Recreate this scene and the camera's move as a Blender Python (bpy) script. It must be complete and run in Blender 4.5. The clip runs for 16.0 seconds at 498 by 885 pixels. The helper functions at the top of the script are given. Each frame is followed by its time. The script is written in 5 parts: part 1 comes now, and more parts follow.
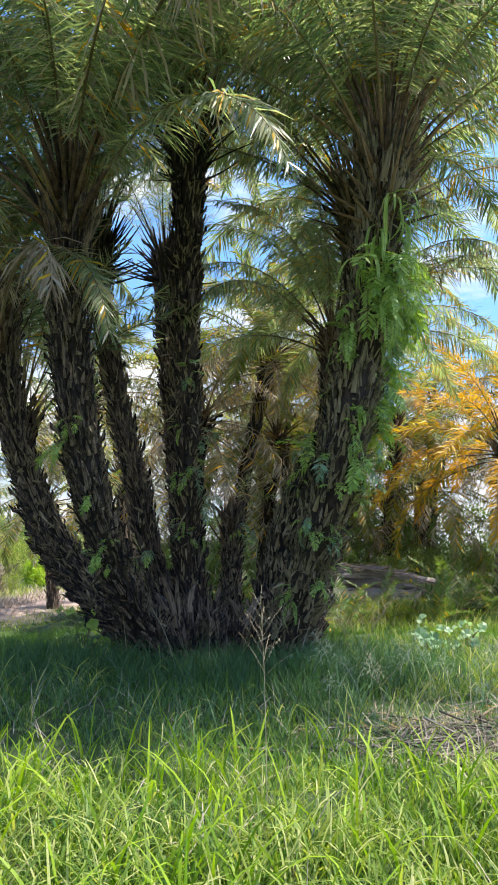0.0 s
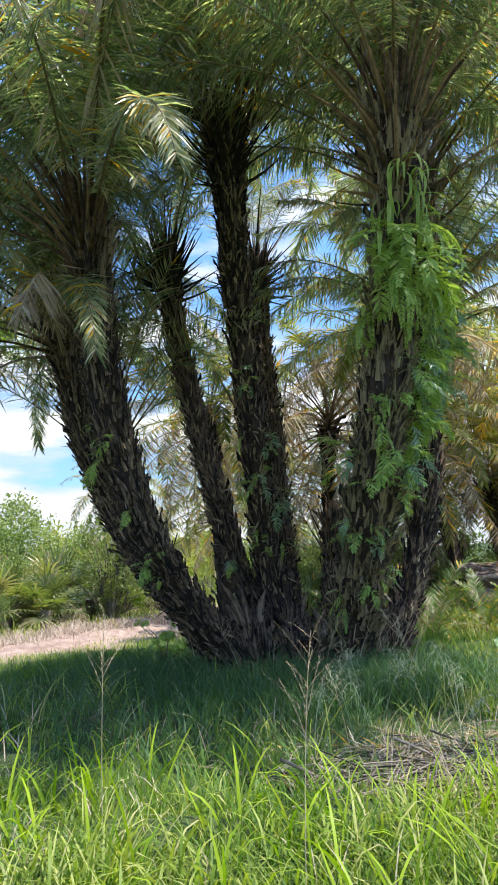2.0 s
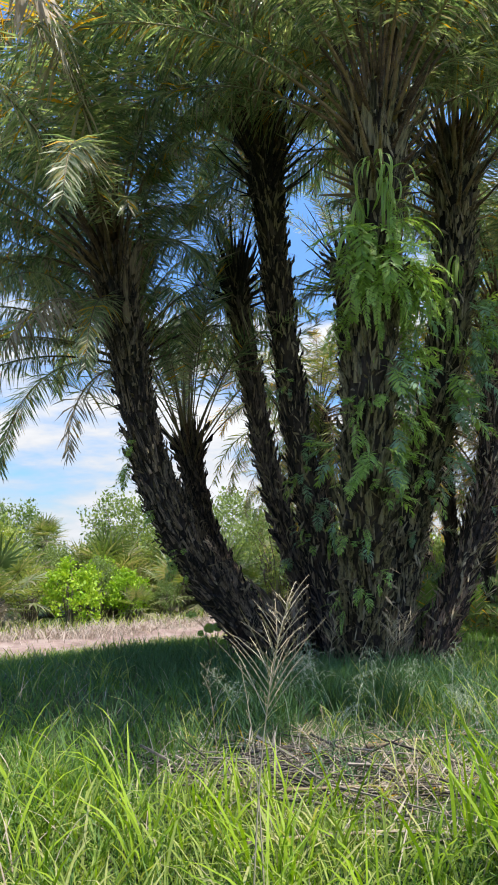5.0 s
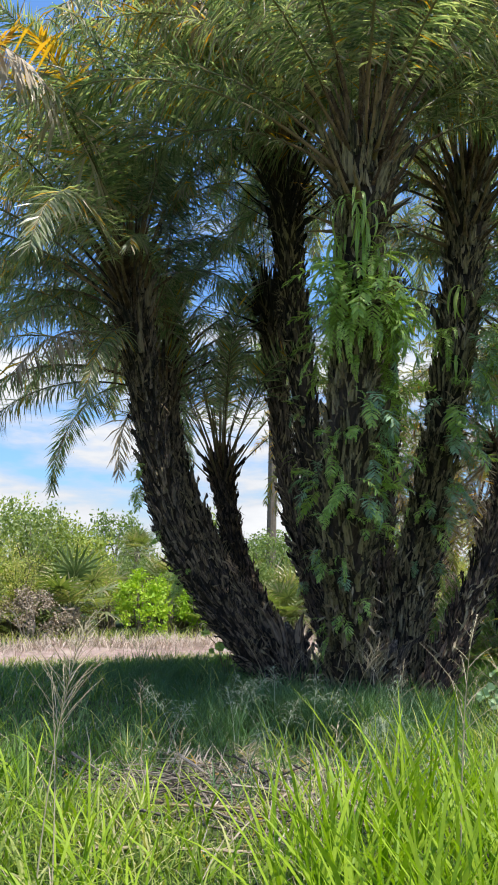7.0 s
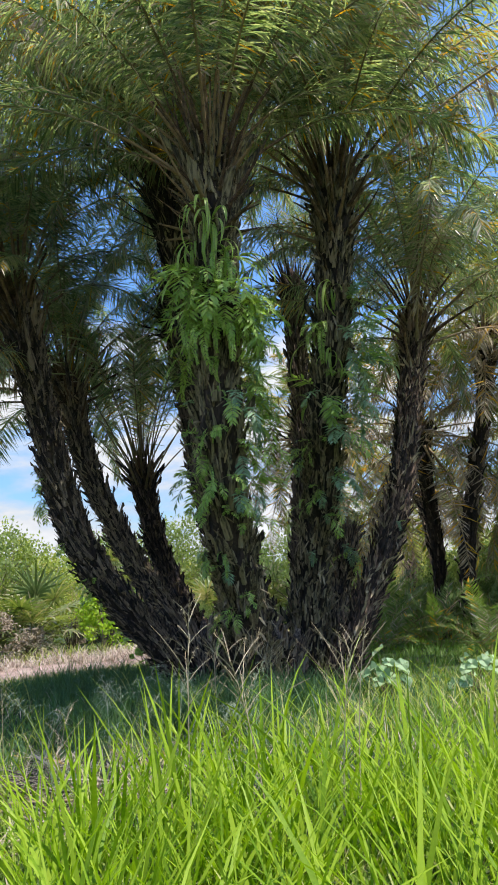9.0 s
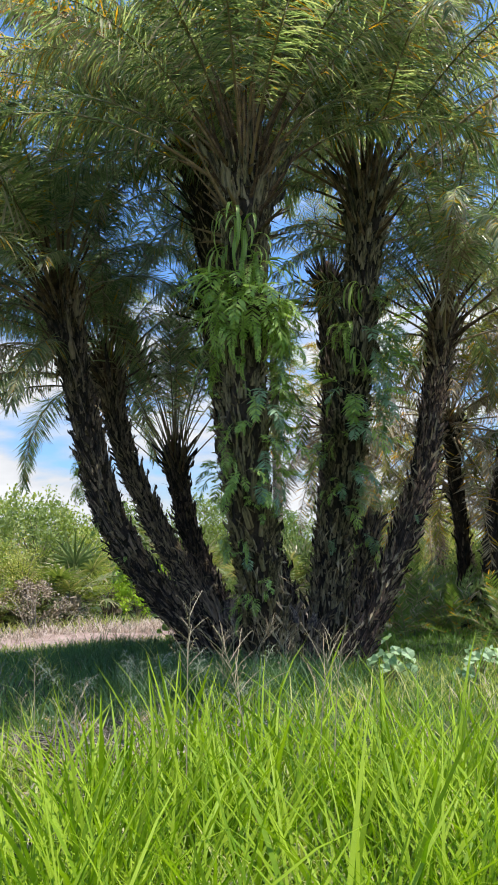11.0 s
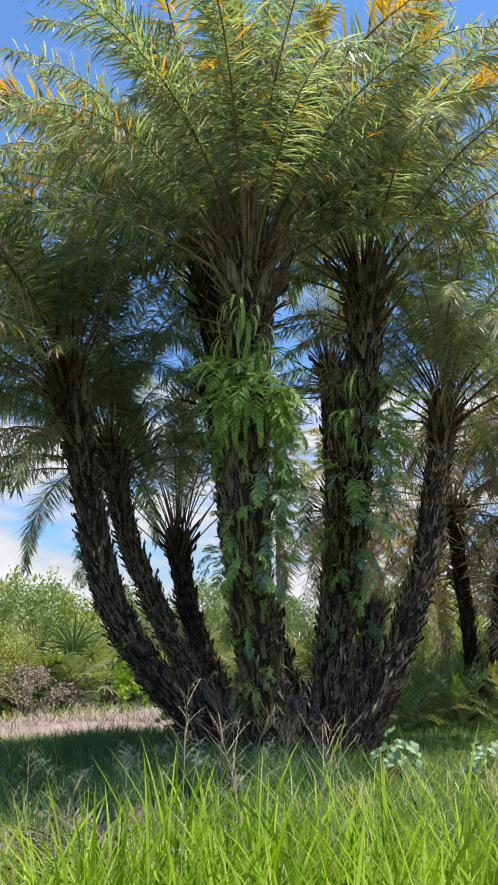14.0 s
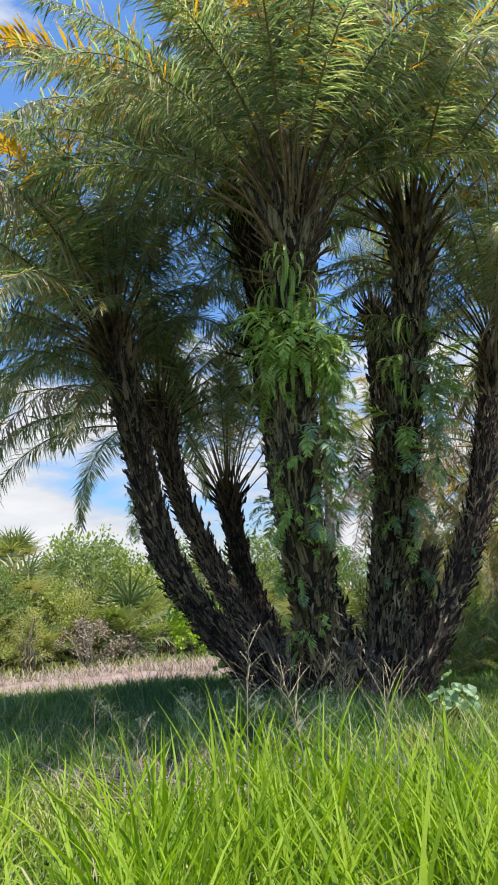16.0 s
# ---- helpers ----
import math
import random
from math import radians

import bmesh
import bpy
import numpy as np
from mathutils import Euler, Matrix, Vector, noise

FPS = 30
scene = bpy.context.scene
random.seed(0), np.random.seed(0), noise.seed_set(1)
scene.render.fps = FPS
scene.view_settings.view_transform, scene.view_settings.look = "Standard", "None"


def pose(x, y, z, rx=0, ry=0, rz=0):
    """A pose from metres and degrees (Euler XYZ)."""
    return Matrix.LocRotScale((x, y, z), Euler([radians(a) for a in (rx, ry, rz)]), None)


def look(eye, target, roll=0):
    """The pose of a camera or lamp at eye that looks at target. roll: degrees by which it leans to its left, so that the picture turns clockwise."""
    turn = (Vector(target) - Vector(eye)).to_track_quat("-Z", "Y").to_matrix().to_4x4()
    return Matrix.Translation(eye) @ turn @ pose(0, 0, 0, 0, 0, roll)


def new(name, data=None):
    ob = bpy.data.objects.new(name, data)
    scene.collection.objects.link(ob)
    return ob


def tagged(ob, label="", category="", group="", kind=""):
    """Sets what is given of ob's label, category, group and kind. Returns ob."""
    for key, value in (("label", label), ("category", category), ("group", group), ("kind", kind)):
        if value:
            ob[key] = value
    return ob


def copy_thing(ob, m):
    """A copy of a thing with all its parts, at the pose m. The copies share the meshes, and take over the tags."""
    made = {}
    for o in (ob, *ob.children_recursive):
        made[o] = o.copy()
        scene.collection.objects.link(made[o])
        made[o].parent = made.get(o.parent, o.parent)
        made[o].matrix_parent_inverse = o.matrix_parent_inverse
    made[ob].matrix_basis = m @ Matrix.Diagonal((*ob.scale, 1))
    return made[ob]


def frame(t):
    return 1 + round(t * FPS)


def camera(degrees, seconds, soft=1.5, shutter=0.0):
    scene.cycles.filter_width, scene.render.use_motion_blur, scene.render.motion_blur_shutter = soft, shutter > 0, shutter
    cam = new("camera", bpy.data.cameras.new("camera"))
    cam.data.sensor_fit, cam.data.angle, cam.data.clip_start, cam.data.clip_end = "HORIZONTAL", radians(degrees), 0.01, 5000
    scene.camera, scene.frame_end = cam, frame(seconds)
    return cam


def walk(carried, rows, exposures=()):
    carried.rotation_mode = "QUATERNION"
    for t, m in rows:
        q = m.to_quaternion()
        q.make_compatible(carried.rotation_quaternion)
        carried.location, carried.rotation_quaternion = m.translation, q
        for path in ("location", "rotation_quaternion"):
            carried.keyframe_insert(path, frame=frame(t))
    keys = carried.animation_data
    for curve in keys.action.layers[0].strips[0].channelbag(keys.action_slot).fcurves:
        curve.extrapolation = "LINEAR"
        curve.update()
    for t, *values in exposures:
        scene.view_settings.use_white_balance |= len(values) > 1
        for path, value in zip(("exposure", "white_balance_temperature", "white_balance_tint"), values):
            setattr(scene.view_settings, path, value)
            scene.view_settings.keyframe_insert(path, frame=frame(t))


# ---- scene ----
cam = camera(36.5, 16.0, soft=1.8)
METRES, EYE, TILT, LEAN, TURN = 7.0, 1.25, 7.5, 0.0, 0.0
ROWS = [
    (0.0, 0.0, 0.0, 0.0, 0.0, 0.0, 0.0),
    (0.5, 0.0491, 0.0304, -0.0024, 3.03, -2.2, 1.32),
    (1.0, 0.1089, 0.0445, -0.0057, 7.16, -2.59, 3.57),
    (1.5, 0.1727, 0.0556, -0.0123, 11.97, 0.19, 5.59),
    (2.0, 0.2478, 0.0697, -0.0156, 17.05, 1.29, 5.15),
    (2.5, 0.309, 0.0764, -0.0132, 22.26, 1.68, 2.75),
    (3.0, 0.3551, 0.0856, -0.0149, 27.26, 2.99, 1.71),
    (3.5, 0.4138, 0.0968, -0.0164, 30.56, 3.86, 3.03),
    (4.0, 0.4611, 0.1227, -0.03, 32.44, 3.33, 4.64),
    (4.2, 0.4774, 0.1336, -0.0312, 32.9, 2.76, 5.13),
    (6.3, 0.631, 0.2102, -0.0257, 40.81, 3.26, 3.79),
    (6.5, 0.6472, 0.2179, -0.0264, 42.22, 3.72, 3.51),
    (7.0, 0.686, 0.2399, -0.0307, 43.1, 4.26, 4.01),
    (7.5, 0.7111, 0.2623, -0.0319, 42.51, 3.86, 5.23),
    (8.0, 0.743, 0.2767, -0.0363, 41.32, 3.27, 6.3),
    (8.5, 0.7788, 0.2951, -0.0436, 39.61, 3.85, 6.71),
    (9.0, 0.8092, 0.3182, -0.053, 42.51, 4.55, 9.02),
    (9.2, 0.8192, 0.3179, -0.0527, 45.53, 4.16, 10.88),
    (11.3, 0.8742, 0.2921, -0.0317, 44.84, 3.05, 5.98),
    (11.5, 0.8776, 0.2896, -0.0301, 43.78, 4.46, 5.38),
    (12.0, 0.8835, 0.2861, -0.0283, 42.36, 7.57, 5.1),
    (12.5, 0.8834, 0.2862, -0.0291, 42.6, 9.54, 5.37),
    (13.0, 0.8805, 0.2877, -0.0321, 43.87, 10.13, 5.72),
    (13.5, 0.8788, 0.2882, -0.0329, 44.99, 9.93, 6.0),
    (14.0, 0.8786, 0.291, -0.033, 45.89, 9.4, 6.32),
    (14.5, 0.8803, 0.2915, -0.0334, 46.77, 8.83, 6.73),
    (15.0, 0.8803, 0.2883, -0.0342, 47.83, 8.24, 7.11),
    (15.5, 0.8795, 0.2871, -0.0336, 48.86, 7.5, 7.5),
    (16.0, 0.8726, 0.2894, -0.0361, 49.55, 6.36, 7.81),
]
walk(cam, [(t, pose(0, 0, EYE, TILT, LEAN, TURN) @ pose(METRES * x, METRES * y, METRES * z, 90 + pitch, roll, yaw)) for t, x, y, z, yaw, pitch, roll in ROWS], exposures=[(0.0, 1.32), (2.5, 1.15), (3.5, 0.98), (9.0, 0.92), (12.0, 0.88), (13.5, 0.82), (16.0, 0.83)])

# ---- light ----
SUN_WAY = Vector((0.38, 0.04, 0.92)).normalized()
world = bpy.data.worlds.new("sky")
scene.world = world
world.use_nodes = True
wn, wl = world.node_tree.nodes, world.node_tree.links
wn.clear()
sky = wn.new("ShaderNodeTexSky")
sky.sky_type, sky.sun_disc = "NISHITA", False
sky.sun_elevation = math.asin(SUN_WAY.z)
sky.sun_rotation = math.atan2(SUN_WAY.x, SUN_WAY.y)
sky.air_density, sky.dust_density, sky.ozone_density = 1.0, 0.6, 2.5
coord = wn.new("ShaderNodeTexCoord")
stretch = wn.new("ShaderNodeMapping")
stretch.inputs["Scale"].default_value = (1.6, 1.6, 6.0)
puffs = wn.new("ShaderNodeTexNoise")
puffs.inputs["Scale"].default_value, puffs.inputs["Detail"].default_value, puffs.inputs["Roughness"].default_value = 2.2, 9, 0.56
height = wn.new("ShaderNodeSeparateXYZ")
low = wn.new("ShaderNodeMapRange")
low.inputs["From Min"].default_value, low.inputs["From Max"].default_value = 0.10, 0.55
low.inputs["To Min"].default_value, low.inputs["To Max"].default_value = 0.20, -0.04
added = wn.new("ShaderNodeMath")
ramp = wn.new("ShaderNodeMapRange")
ramp.inputs["From Min"].default_value, ramp.inputs["From Max"].default_value = 0.56, 0.70
cloud_mix = wn.new("ShaderNodeMixRGB")
grey = wn.new("ShaderNodeMapRange")
grey.inputs["From Min"].default_value, grey.inputs["From Max"].default_value = 0.42, 0.62
body = wn.new("ShaderNodeMixRGB")
body.inputs["Color1"].default_value, body.inputs["Color2"].default_value = (2.55, 2.66, 2.9, 1), (3.45, 3.5, 3.6, 1)
back = wn.new("ShaderNodeBackground")
back.inputs["Strength"].default_value = 0.15
out = wn.new("ShaderNodeOutputWorld")
wl.new(coord.outputs["Generated"], stretch.inputs["Vector"])
wl.new(stretch.outputs["Vector"], puffs.inputs["Vector"])
wl.new(coord.outputs["Generated"], height.inputs["Vector"])
wl.new(height.outputs["Z"], low.inputs["Value"])
wl.new(puffs.outputs["Fac"], added.inputs[0])
wl.new(low.outputs["Result"], added.inputs[1])
wl.new(added.outputs["Value"], ramp.inputs["Value"])
wl.new(ramp.outputs["Result"], cloud_mix.inputs["Fac"])
wl.new(puffs.outputs["Fac"], grey.inputs["Value"])
wl.new(grey.outputs["Result"], body.inputs["Fac"])
wl.new(body.outputs["Color"], cloud_mix.inputs["Color2"])
deep = wn.new("ShaderNodeMixRGB")
deep.blend_type, deep.inputs["Fac"].default_value = "MULTIPLY", 1.0
tint, lift = wn.new("ShaderNodeMixRGB"), wn.new("ShaderNodeMapRange")
tint.inputs["Color1"].default_value, tint.inputs["Color2"].default_value = (0.38, 0.49, 0.62, 1), (0.62, 0.84, 1.05, 1)
lift.inputs["From Min"].default_value, lift.inputs["From Max"].default_value = 0.08, 0.45
wl.new(height.outputs["Z"], lift.inputs["Value"])
wl.new(lift.outputs["Result"], tint.inputs["Fac"])
wl.new(tint.outputs["Color"], deep.inputs["Color2"])
wl.new(sky.outputs["Color"], deep.inputs["Color1"])
wl.new(deep.outputs["Color"], cloud_mix.inputs["Color1"])
wl.new(cloud_mix.outputs["Color"], back.inputs["Color"])
wl.new(back.outputs["Background"], out.inputs["Surface"])

sun = new("sun", bpy.data.lights.new("sun", "SUN"))
sun.data.energy, sun.data.angle, sun.data.color = 4.2, radians(0.53), (1.0, 0.95, 0.86)
sun.matrix_world = look((20 * SUN_WAY.x, 20 * SUN_WAY.y, 40), (20 * SUN_WAY.x - SUN_WAY.x, 20 * SUN_WAY.y - SUN_WAY.y, 40 - SUN_WAY.z))


# ---- materials ----
def ramp_of(nodes, stops):
    """A colour ramp with the given (position, colour) stops."""
    node = nodes.new("ShaderNodeValToRGB")
    el = node.color_ramp.elements
    while len(el) < len(stops):
        el.new(0.5)
    for e, (p, c) in zip(el, stops):
        e.position, e.color = p, (*c, 1)
    return node


def surface(name, stops, scale=6.0, rough=0.8, bump=0.3, bump_scale=40.0, island=0.35, stretch_z=1.0, spec=0.3, contrast=1.0, each=1.0):
    """A matt surface whose colour runs through the stops by noise at two scales and by piece."""
    m = bpy.data.materials.new(name)
    m.use_nodes = True
    n, l = m.node_tree.nodes, m.node_tree.links
    b = n["Principled BSDF"]
    b.inputs["Roughness"].default_value = rough
    b.inputs["Specular IOR Level"].default_value = spec
    tc, mp = n.new("ShaderNodeTexCoord"), n.new("ShaderNodeMapping")
    mp.inputs["Scale"].default_value = (1, 1, stretch_z)
    l.new(tc.outputs["Object"], mp.inputs["Vector"])
    big, fine = n.new("ShaderNodeTexNoise"), n.new("ShaderNodeTexNoise")
    big.inputs["Scale"].default_value, big.inputs["Detail"].default_value = scale, 5
    fine.inputs["Scale"].default_value, fine.inputs["Detail"].default_value = bump_scale, 6
    info, geo = n.new("ShaderNodeObjectInfo"), n.new("ShaderNodeNewGeometry")
    s1, s2, s3 = n.new("ShaderNodeMath"), n.new("ShaderNodeMath"), n.new("ShaderNodeMath")
    s1.operation = s2.operation = s3.operation = "MULTIPLY_ADD"
    s1.inputs[1].default_value, s1.inputs[2].default_value = island * each, -island * each / 2 - 0.45 * (contrast - 1)
    s2.inputs[1].default_value = island
    s3.inputs[1].default_value = 0.9 * contrast
    l.new(info.outputs["Random"], s1.inputs[0])
    l.new(geo.outputs["Random Per Island"], s2.inputs[0])
    l.new(s1.outputs["Value"], s2.inputs[2])
    mean = n.new("ShaderNodeMixRGB")
    mean.inputs["Fac"].default_value = 0.45
    for tex in (big, fine):
        l.new(mp.outputs["Vector"], tex.inputs["Vector"])
    l.new(big.outputs["Fac"], mean.inputs["Color1"])
    l.new(fine.outputs["Fac"], mean.inputs["Color2"])
    l.new(mean.outputs["Color"], s3.inputs[0])
    l.new(s2.outputs["Value"], s3.inputs[2])
    r = ramp_of(n, stops)
    l.new(s3.outputs["Value"], r.inputs["Fac"])
    l.new(r.outputs["Color"], b.inputs["Base Color"])
    if bump:
        bp = n.new("ShaderNodeBump")
        bp.inputs["Strength"].default_value, bp.inputs["Distance"].default_value = bump, 0.02
        l.new(fine.outputs["Fac"], bp.inputs["Height"])
        l.new(bp.outputs["Normal"], b.inputs["Normal"])
    return m


def leaf(name, stops, glow, rough=0.45, through_light=0.4, scale=3.0, island=0.6, spec=0.4, contrast=1.0, wax=0.0, each=1.0):
    """A thin leaf: glossy on its face, letting some light through."""
    m = surface(name, stops, scale=scale, rough=rough, bump=0, bump_scale=60, island=island, spec=spec, contrast=contrast, each=each)
    n, l = m.node_tree.nodes, m.node_tree.links
    b, o = n["Principled BSDF"], n["Material Output"]
    b.inputs["Coat Weight"].default_value, b.inputs["Coat Roughness"].default_value = wax, 0.22
    tr, mix, tint = n.new("ShaderNodeBsdfTranslucent"), n.new("ShaderNodeMixShader"), n.new("ShaderNodeMixRGB")
    tint.blend_type, tint.inputs["Fac"].default_value = "MULTIPLY", 1.0
    tint.inputs["Color2"].default_value = (*glow, 1)
    l.new(b.inputs["Base Color"].links[0].from_socket, tint.inputs["Color1"])
    l.new(tint.outputs["Color"], tr.inputs["Color"])
    mix.inputs["Fac"].default_value = through_light
    l.new(b.outputs["BSDF"], mix.inputs[1])
    l.new(tr.outputs["BSDF"], mix.inputs[2])
    l.new(mix.outputs["Shader"], o.inputs["Surface"])
    return m


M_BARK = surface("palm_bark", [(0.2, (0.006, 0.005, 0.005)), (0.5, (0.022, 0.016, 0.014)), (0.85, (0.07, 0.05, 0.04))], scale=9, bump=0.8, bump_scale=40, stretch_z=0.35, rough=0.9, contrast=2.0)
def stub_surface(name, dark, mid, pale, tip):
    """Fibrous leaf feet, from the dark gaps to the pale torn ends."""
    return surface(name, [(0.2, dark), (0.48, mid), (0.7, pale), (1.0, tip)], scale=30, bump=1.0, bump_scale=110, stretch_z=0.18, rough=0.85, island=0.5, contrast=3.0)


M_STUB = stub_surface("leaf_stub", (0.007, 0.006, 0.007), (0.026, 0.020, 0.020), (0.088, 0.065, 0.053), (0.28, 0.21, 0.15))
M_STUB_BLACK = stub_surface("black_leaf_stub", (0.004, 0.004, 0.005), (0.013, 0.010, 0.011), (0.045, 0.033, 0.030), (0.17, 0.125, 0.10))
M_STUB_OLIVE = stub_surface("olive_leaf_stub", (0.009, 0.008, 0.006), (0.034, 0.028, 0.020), (0.115, 0.095, 0.058), (0.31, 0.25, 0.15))
M_STUB_RUSTY = stub_surface("rusty_leaf_stub", (0.009, 0.006, 0.005), (0.034, 0.022, 0.018), (0.115, 0.074, 0.054), (0.30, 0.20, 0.14))
M_BASE = surface("leaf_base", [(0.2, (0.016, 0.010, 0.008)), (0.5, (0.060, 0.036, 0.024)), (0.75, (0.13, 0.080, 0.048)), (1.0, (0.27, 0.18, 0.10))], scale=20, bump=0.6, bump_scale=90, stretch_z=0.2, rough=0.8, island=0.6, contrast=2.0)
M_BLACK = surface("blackened_leaf_base", [(0.2, (0.004, 0.004, 0.005)), (0.55, (0.014, 0.011, 0.011)), (0.9, (0.05, 0.038, 0.032))], scale=20, bump=0.6, bump_scale=90, stretch_z=0.2, rough=0.85, island=0.5, contrast=1.6)
M_FRINGE = surface("bark_fringe", [(0.2, (0.010, 0.008, 0.006)), (0.5, (0.05, 0.036, 0.024)), (0.72, (0.14, 0.10, 0.062)), (1.0, (0.32, 0.25, 0.16))], scale=20, bump=0.5, bump_scale=90, stretch_z=0.3, rough=0.85, island=0.8, contrast=2.0)
M_FIBRE = surface("crown_fibre", [(0.2, (0.03, 0.018, 0.012)), (0.6, (0.10, 0.055, 0.035)), (0.9, (0.2, 0.13, 0.08))], scale=10, bump=0.5, bump_scale=80, rough=0.9)
M_RACHIS = surface("rachis", [(0.2, (0.075, 0.062, 0.028)), (0.6, (0.17, 0.135, 0.065)), (0.9, (0.31, 0.25, 0.135))], scale=3, bump=0.1, rough=0.5)
M_RACHIS_DRY = surface("rachis_dry", [(0.2, (0.10, 0.07, 0.04)), (0.6, (0.24, 0.17, 0.10)), (0.9, (0.38, 0.30, 0.2))], scale=3, bump=0.2, rough=0.8)
M_FROND = leaf("palm_leaflet", [(0.1, (0.042, 0.072, 0.042)), (0.5, (0.125, 0.178, 0.099)), (0.8, (0.27, 0.30, 0.185)), (1.0, (0.44, 0.42, 0.30))], (1.27, 1.45, 0.66), rough=0.34, through_light=0.56, spec=0.6, contrast=1.7, each=0.35)
# lit copy of the leaflet for the palms behind: sunlight put into its yellow-green
M_BACK = leaf("sunlit_palm_leaflet", [(0.1, (0.040, 0.066, 0.020)), (0.5, (0.125, 0.165, 0.048)), (0.85, (0.26, 0.27, 0.09)), (1.0, (0.36, 0.31, 0.14))], (1.36, 1.4, 0.5), rough=0.5, through_light=0.5, spec=0.3, contrast=1.5, each=0.6)
M_YELLOW = leaf("yellow_leaflet", [(0.1, (0.26, 0.24, 0.02)), (0.45, (0.55, 0.40, 0.022)), (0.9, (0.66, 0.37, 0.022))], (1.1, 1.0, 0.6), rough=0.5, through_light=0.5)
M_DRY = leaf("dry_leaflet", [(0.1, (0.16, 0.115, 0.07)), (0.5, (0.34, 0.27, 0.19)), (0.9, (0.50, 0.43, 0.34))], (1.0, 0.9, 0.7), rough=0.8, through_light=0.25, spec=0.15)
M_GRASS = leaf("grass_blade", [(0.1, (0.055, 0.10, 0.014)), (0.5, (0.145, 0.222, 0.034)), (0.8, (0.30, 0.35, 0.085)), (1.0, (0.47, 0.44, 0.21))], (1.4, 1.5, 0.4), rough=0.5, scale=0.8, spec=0.22)
M_TALL = leaf("tall_grass_blade", [(0.1, (0.035, 0.088, 0.006)), (0.5, (0.112, 0.210, 0.010)), (0.9, (0.27, 0.37, 0.028))], (1.3, 1.5, 0.25), rough=0.5, scale=0.8, through_light=0.38, spec=0.2)
M_TURF = leaf("turf_blade", [(0.1, (0.035, 0.095, 0.024)), (0.5, (0.075, 0.165, 0.036)), (0.9, (0.15, 0.24, 0.05))], (1.4, 1.6, 0.5), rough=0.55, scale=0.7)
M_STRAW = leaf("straw", [(0.1, (0.11, 0.078, 0.052)), (0.5, (0.235, 0.18, 0.125)), (0.9, (0.42, 0.345, 0.26))], (1, 0.9, 0.7), rough=0.75, through_light=0.15)
M_PINK = leaf("dead_grass_blade", [(0.1, (0.20, 0.14, 0.11)), (0.5, (0.36, 0.27, 0.22)), (0.9, (0.52, 0.43, 0.36))], (1, 0.9, 0.8), rough=0.8, through_light=0.2)
M_FERN = leaf("fern_leaf", [(0.1, (0.13, 0.21, 0.045)), (0.5, (0.25, 0.37, 0.08)), (0.9, (0.39, 0.51, 0.15))], (1.3, 1.4, 0.6), rough=0.45)
M_FERN_BLUE = leaf("blue_fern_leaf", [(0.1, (0.10, 0.17, 0.095)), (0.5, (0.175, 0.275, 0.16)), (0.9, (0.27, 0.39, 0.25))], (1.3, 1.4, 0.8), rough=0.4)
M_ROUND = leaf("round_leaf", [(0.1, (0.16, 0.27, 0.12)), (0.6, (0.29, 0.41, 0.23)), (0.9, (0.40, 0.51, 0.32))], (1.2, 1.4, 0.7), rough=0.5)
M_SHRUB = leaf("shrub_leaf", [(0.1, (0.08, 0.14, 0.02)), (0.5, (0.20, 0.27, 0.045)), (0.85, (0.34, 0.39, 0.09)), (1.0, (0.46, 0.42, 0.16))], (1.4, 1.4, 0.45), rough=0.6, scale=1.2)
M_SHRUB_DARK = leaf("dark_shrub_leaf", [(0.1, (0.06, 0.11, 0.03)), (0.5, (0.13, 0.19, 0.055)), (0.9, (0.23, 0.28, 0.10))], (1.3, 1.4, 0.5), rough=0.6, scale=1.2)
M_SHRUB_LIME = leaf("lime_shrub_leaf", [(0.1, (0.16, 0.28, 0.02)), (0.5, (0.28, 0.44, 0.03)), (0.9, (0.42, 0.52, 0.06))], (1.2, 1.3, 0.3), rough=0.5)
M_PALMETTO = leaf("fan_palm_leaf", [(0.1, (0.08, 0.12, 0.03)), (0.5, (0.125, 0.175, 0.055)), (0.85, (0.24, 0.27, 0.10)), (1.0, (0.36, 0.32, 0.2))], (1.3, 1.3, 0.5), rough=0.4)
M_SUCKER = leaf("young_palm_leaflet", [(0.1, (0.035, 0.075, 0.025)), (0.5, (0.085, 0.15, 0.045)), (0.9, (0.17, 0.25, 0.075))], (1.3, 1.4, 0.5), rough=0.45)
# blue-green sedge, darkened further: the palms' shade is put into the colour
M_SHADED_SEDGE = leaf("shaded_sedge_blade", [(0.1, (0.022, 0.058, 0.024)), (0.5, (0.050, 0.112, 0.044)), (0.9, (0.10, 0.18, 0.070))], (1.2, 1.4, 0.7), rough=0.6, scale=0.9)
M_STICK = surface("fallen_stick", [(0.2, (0.05, 0.04, 0.034)), (0.55, (0.15, 0.125, 0.10)), (0.9, (0.33, 0.28, 0.23))], scale=5, bump=0.4, bump_scale=60, rough=0.9, island=0.7)
M_TWIG = surface("twig", [(0.2, (0.06, 0.045, 0.035)), (0.6, (0.15, 0.12, 0.09)), (0.9, (0.28, 0.24, 0.2))], scale=8, bump=0.2, rough=0.85)
M_PLUME = leaf("grass_plume", [(0.1, (0.14, 0.18, 0.11)), (0.5, (0.26, 0.31, 0.20)), (0.9, (0.40, 0.44, 0.31))], (1, 1, 0.8), rough=0.7, through_light=0.2)
M_SEED = leaf("seed_head", [(0.1, (0.20, 0.15, 0.09)), (0.5, (0.36, 0.28, 0.18)), (0.9, (0.5, 0.42, 0.28))], (1, 0.9, 0.7), rough=0.7, through_light=0.2)


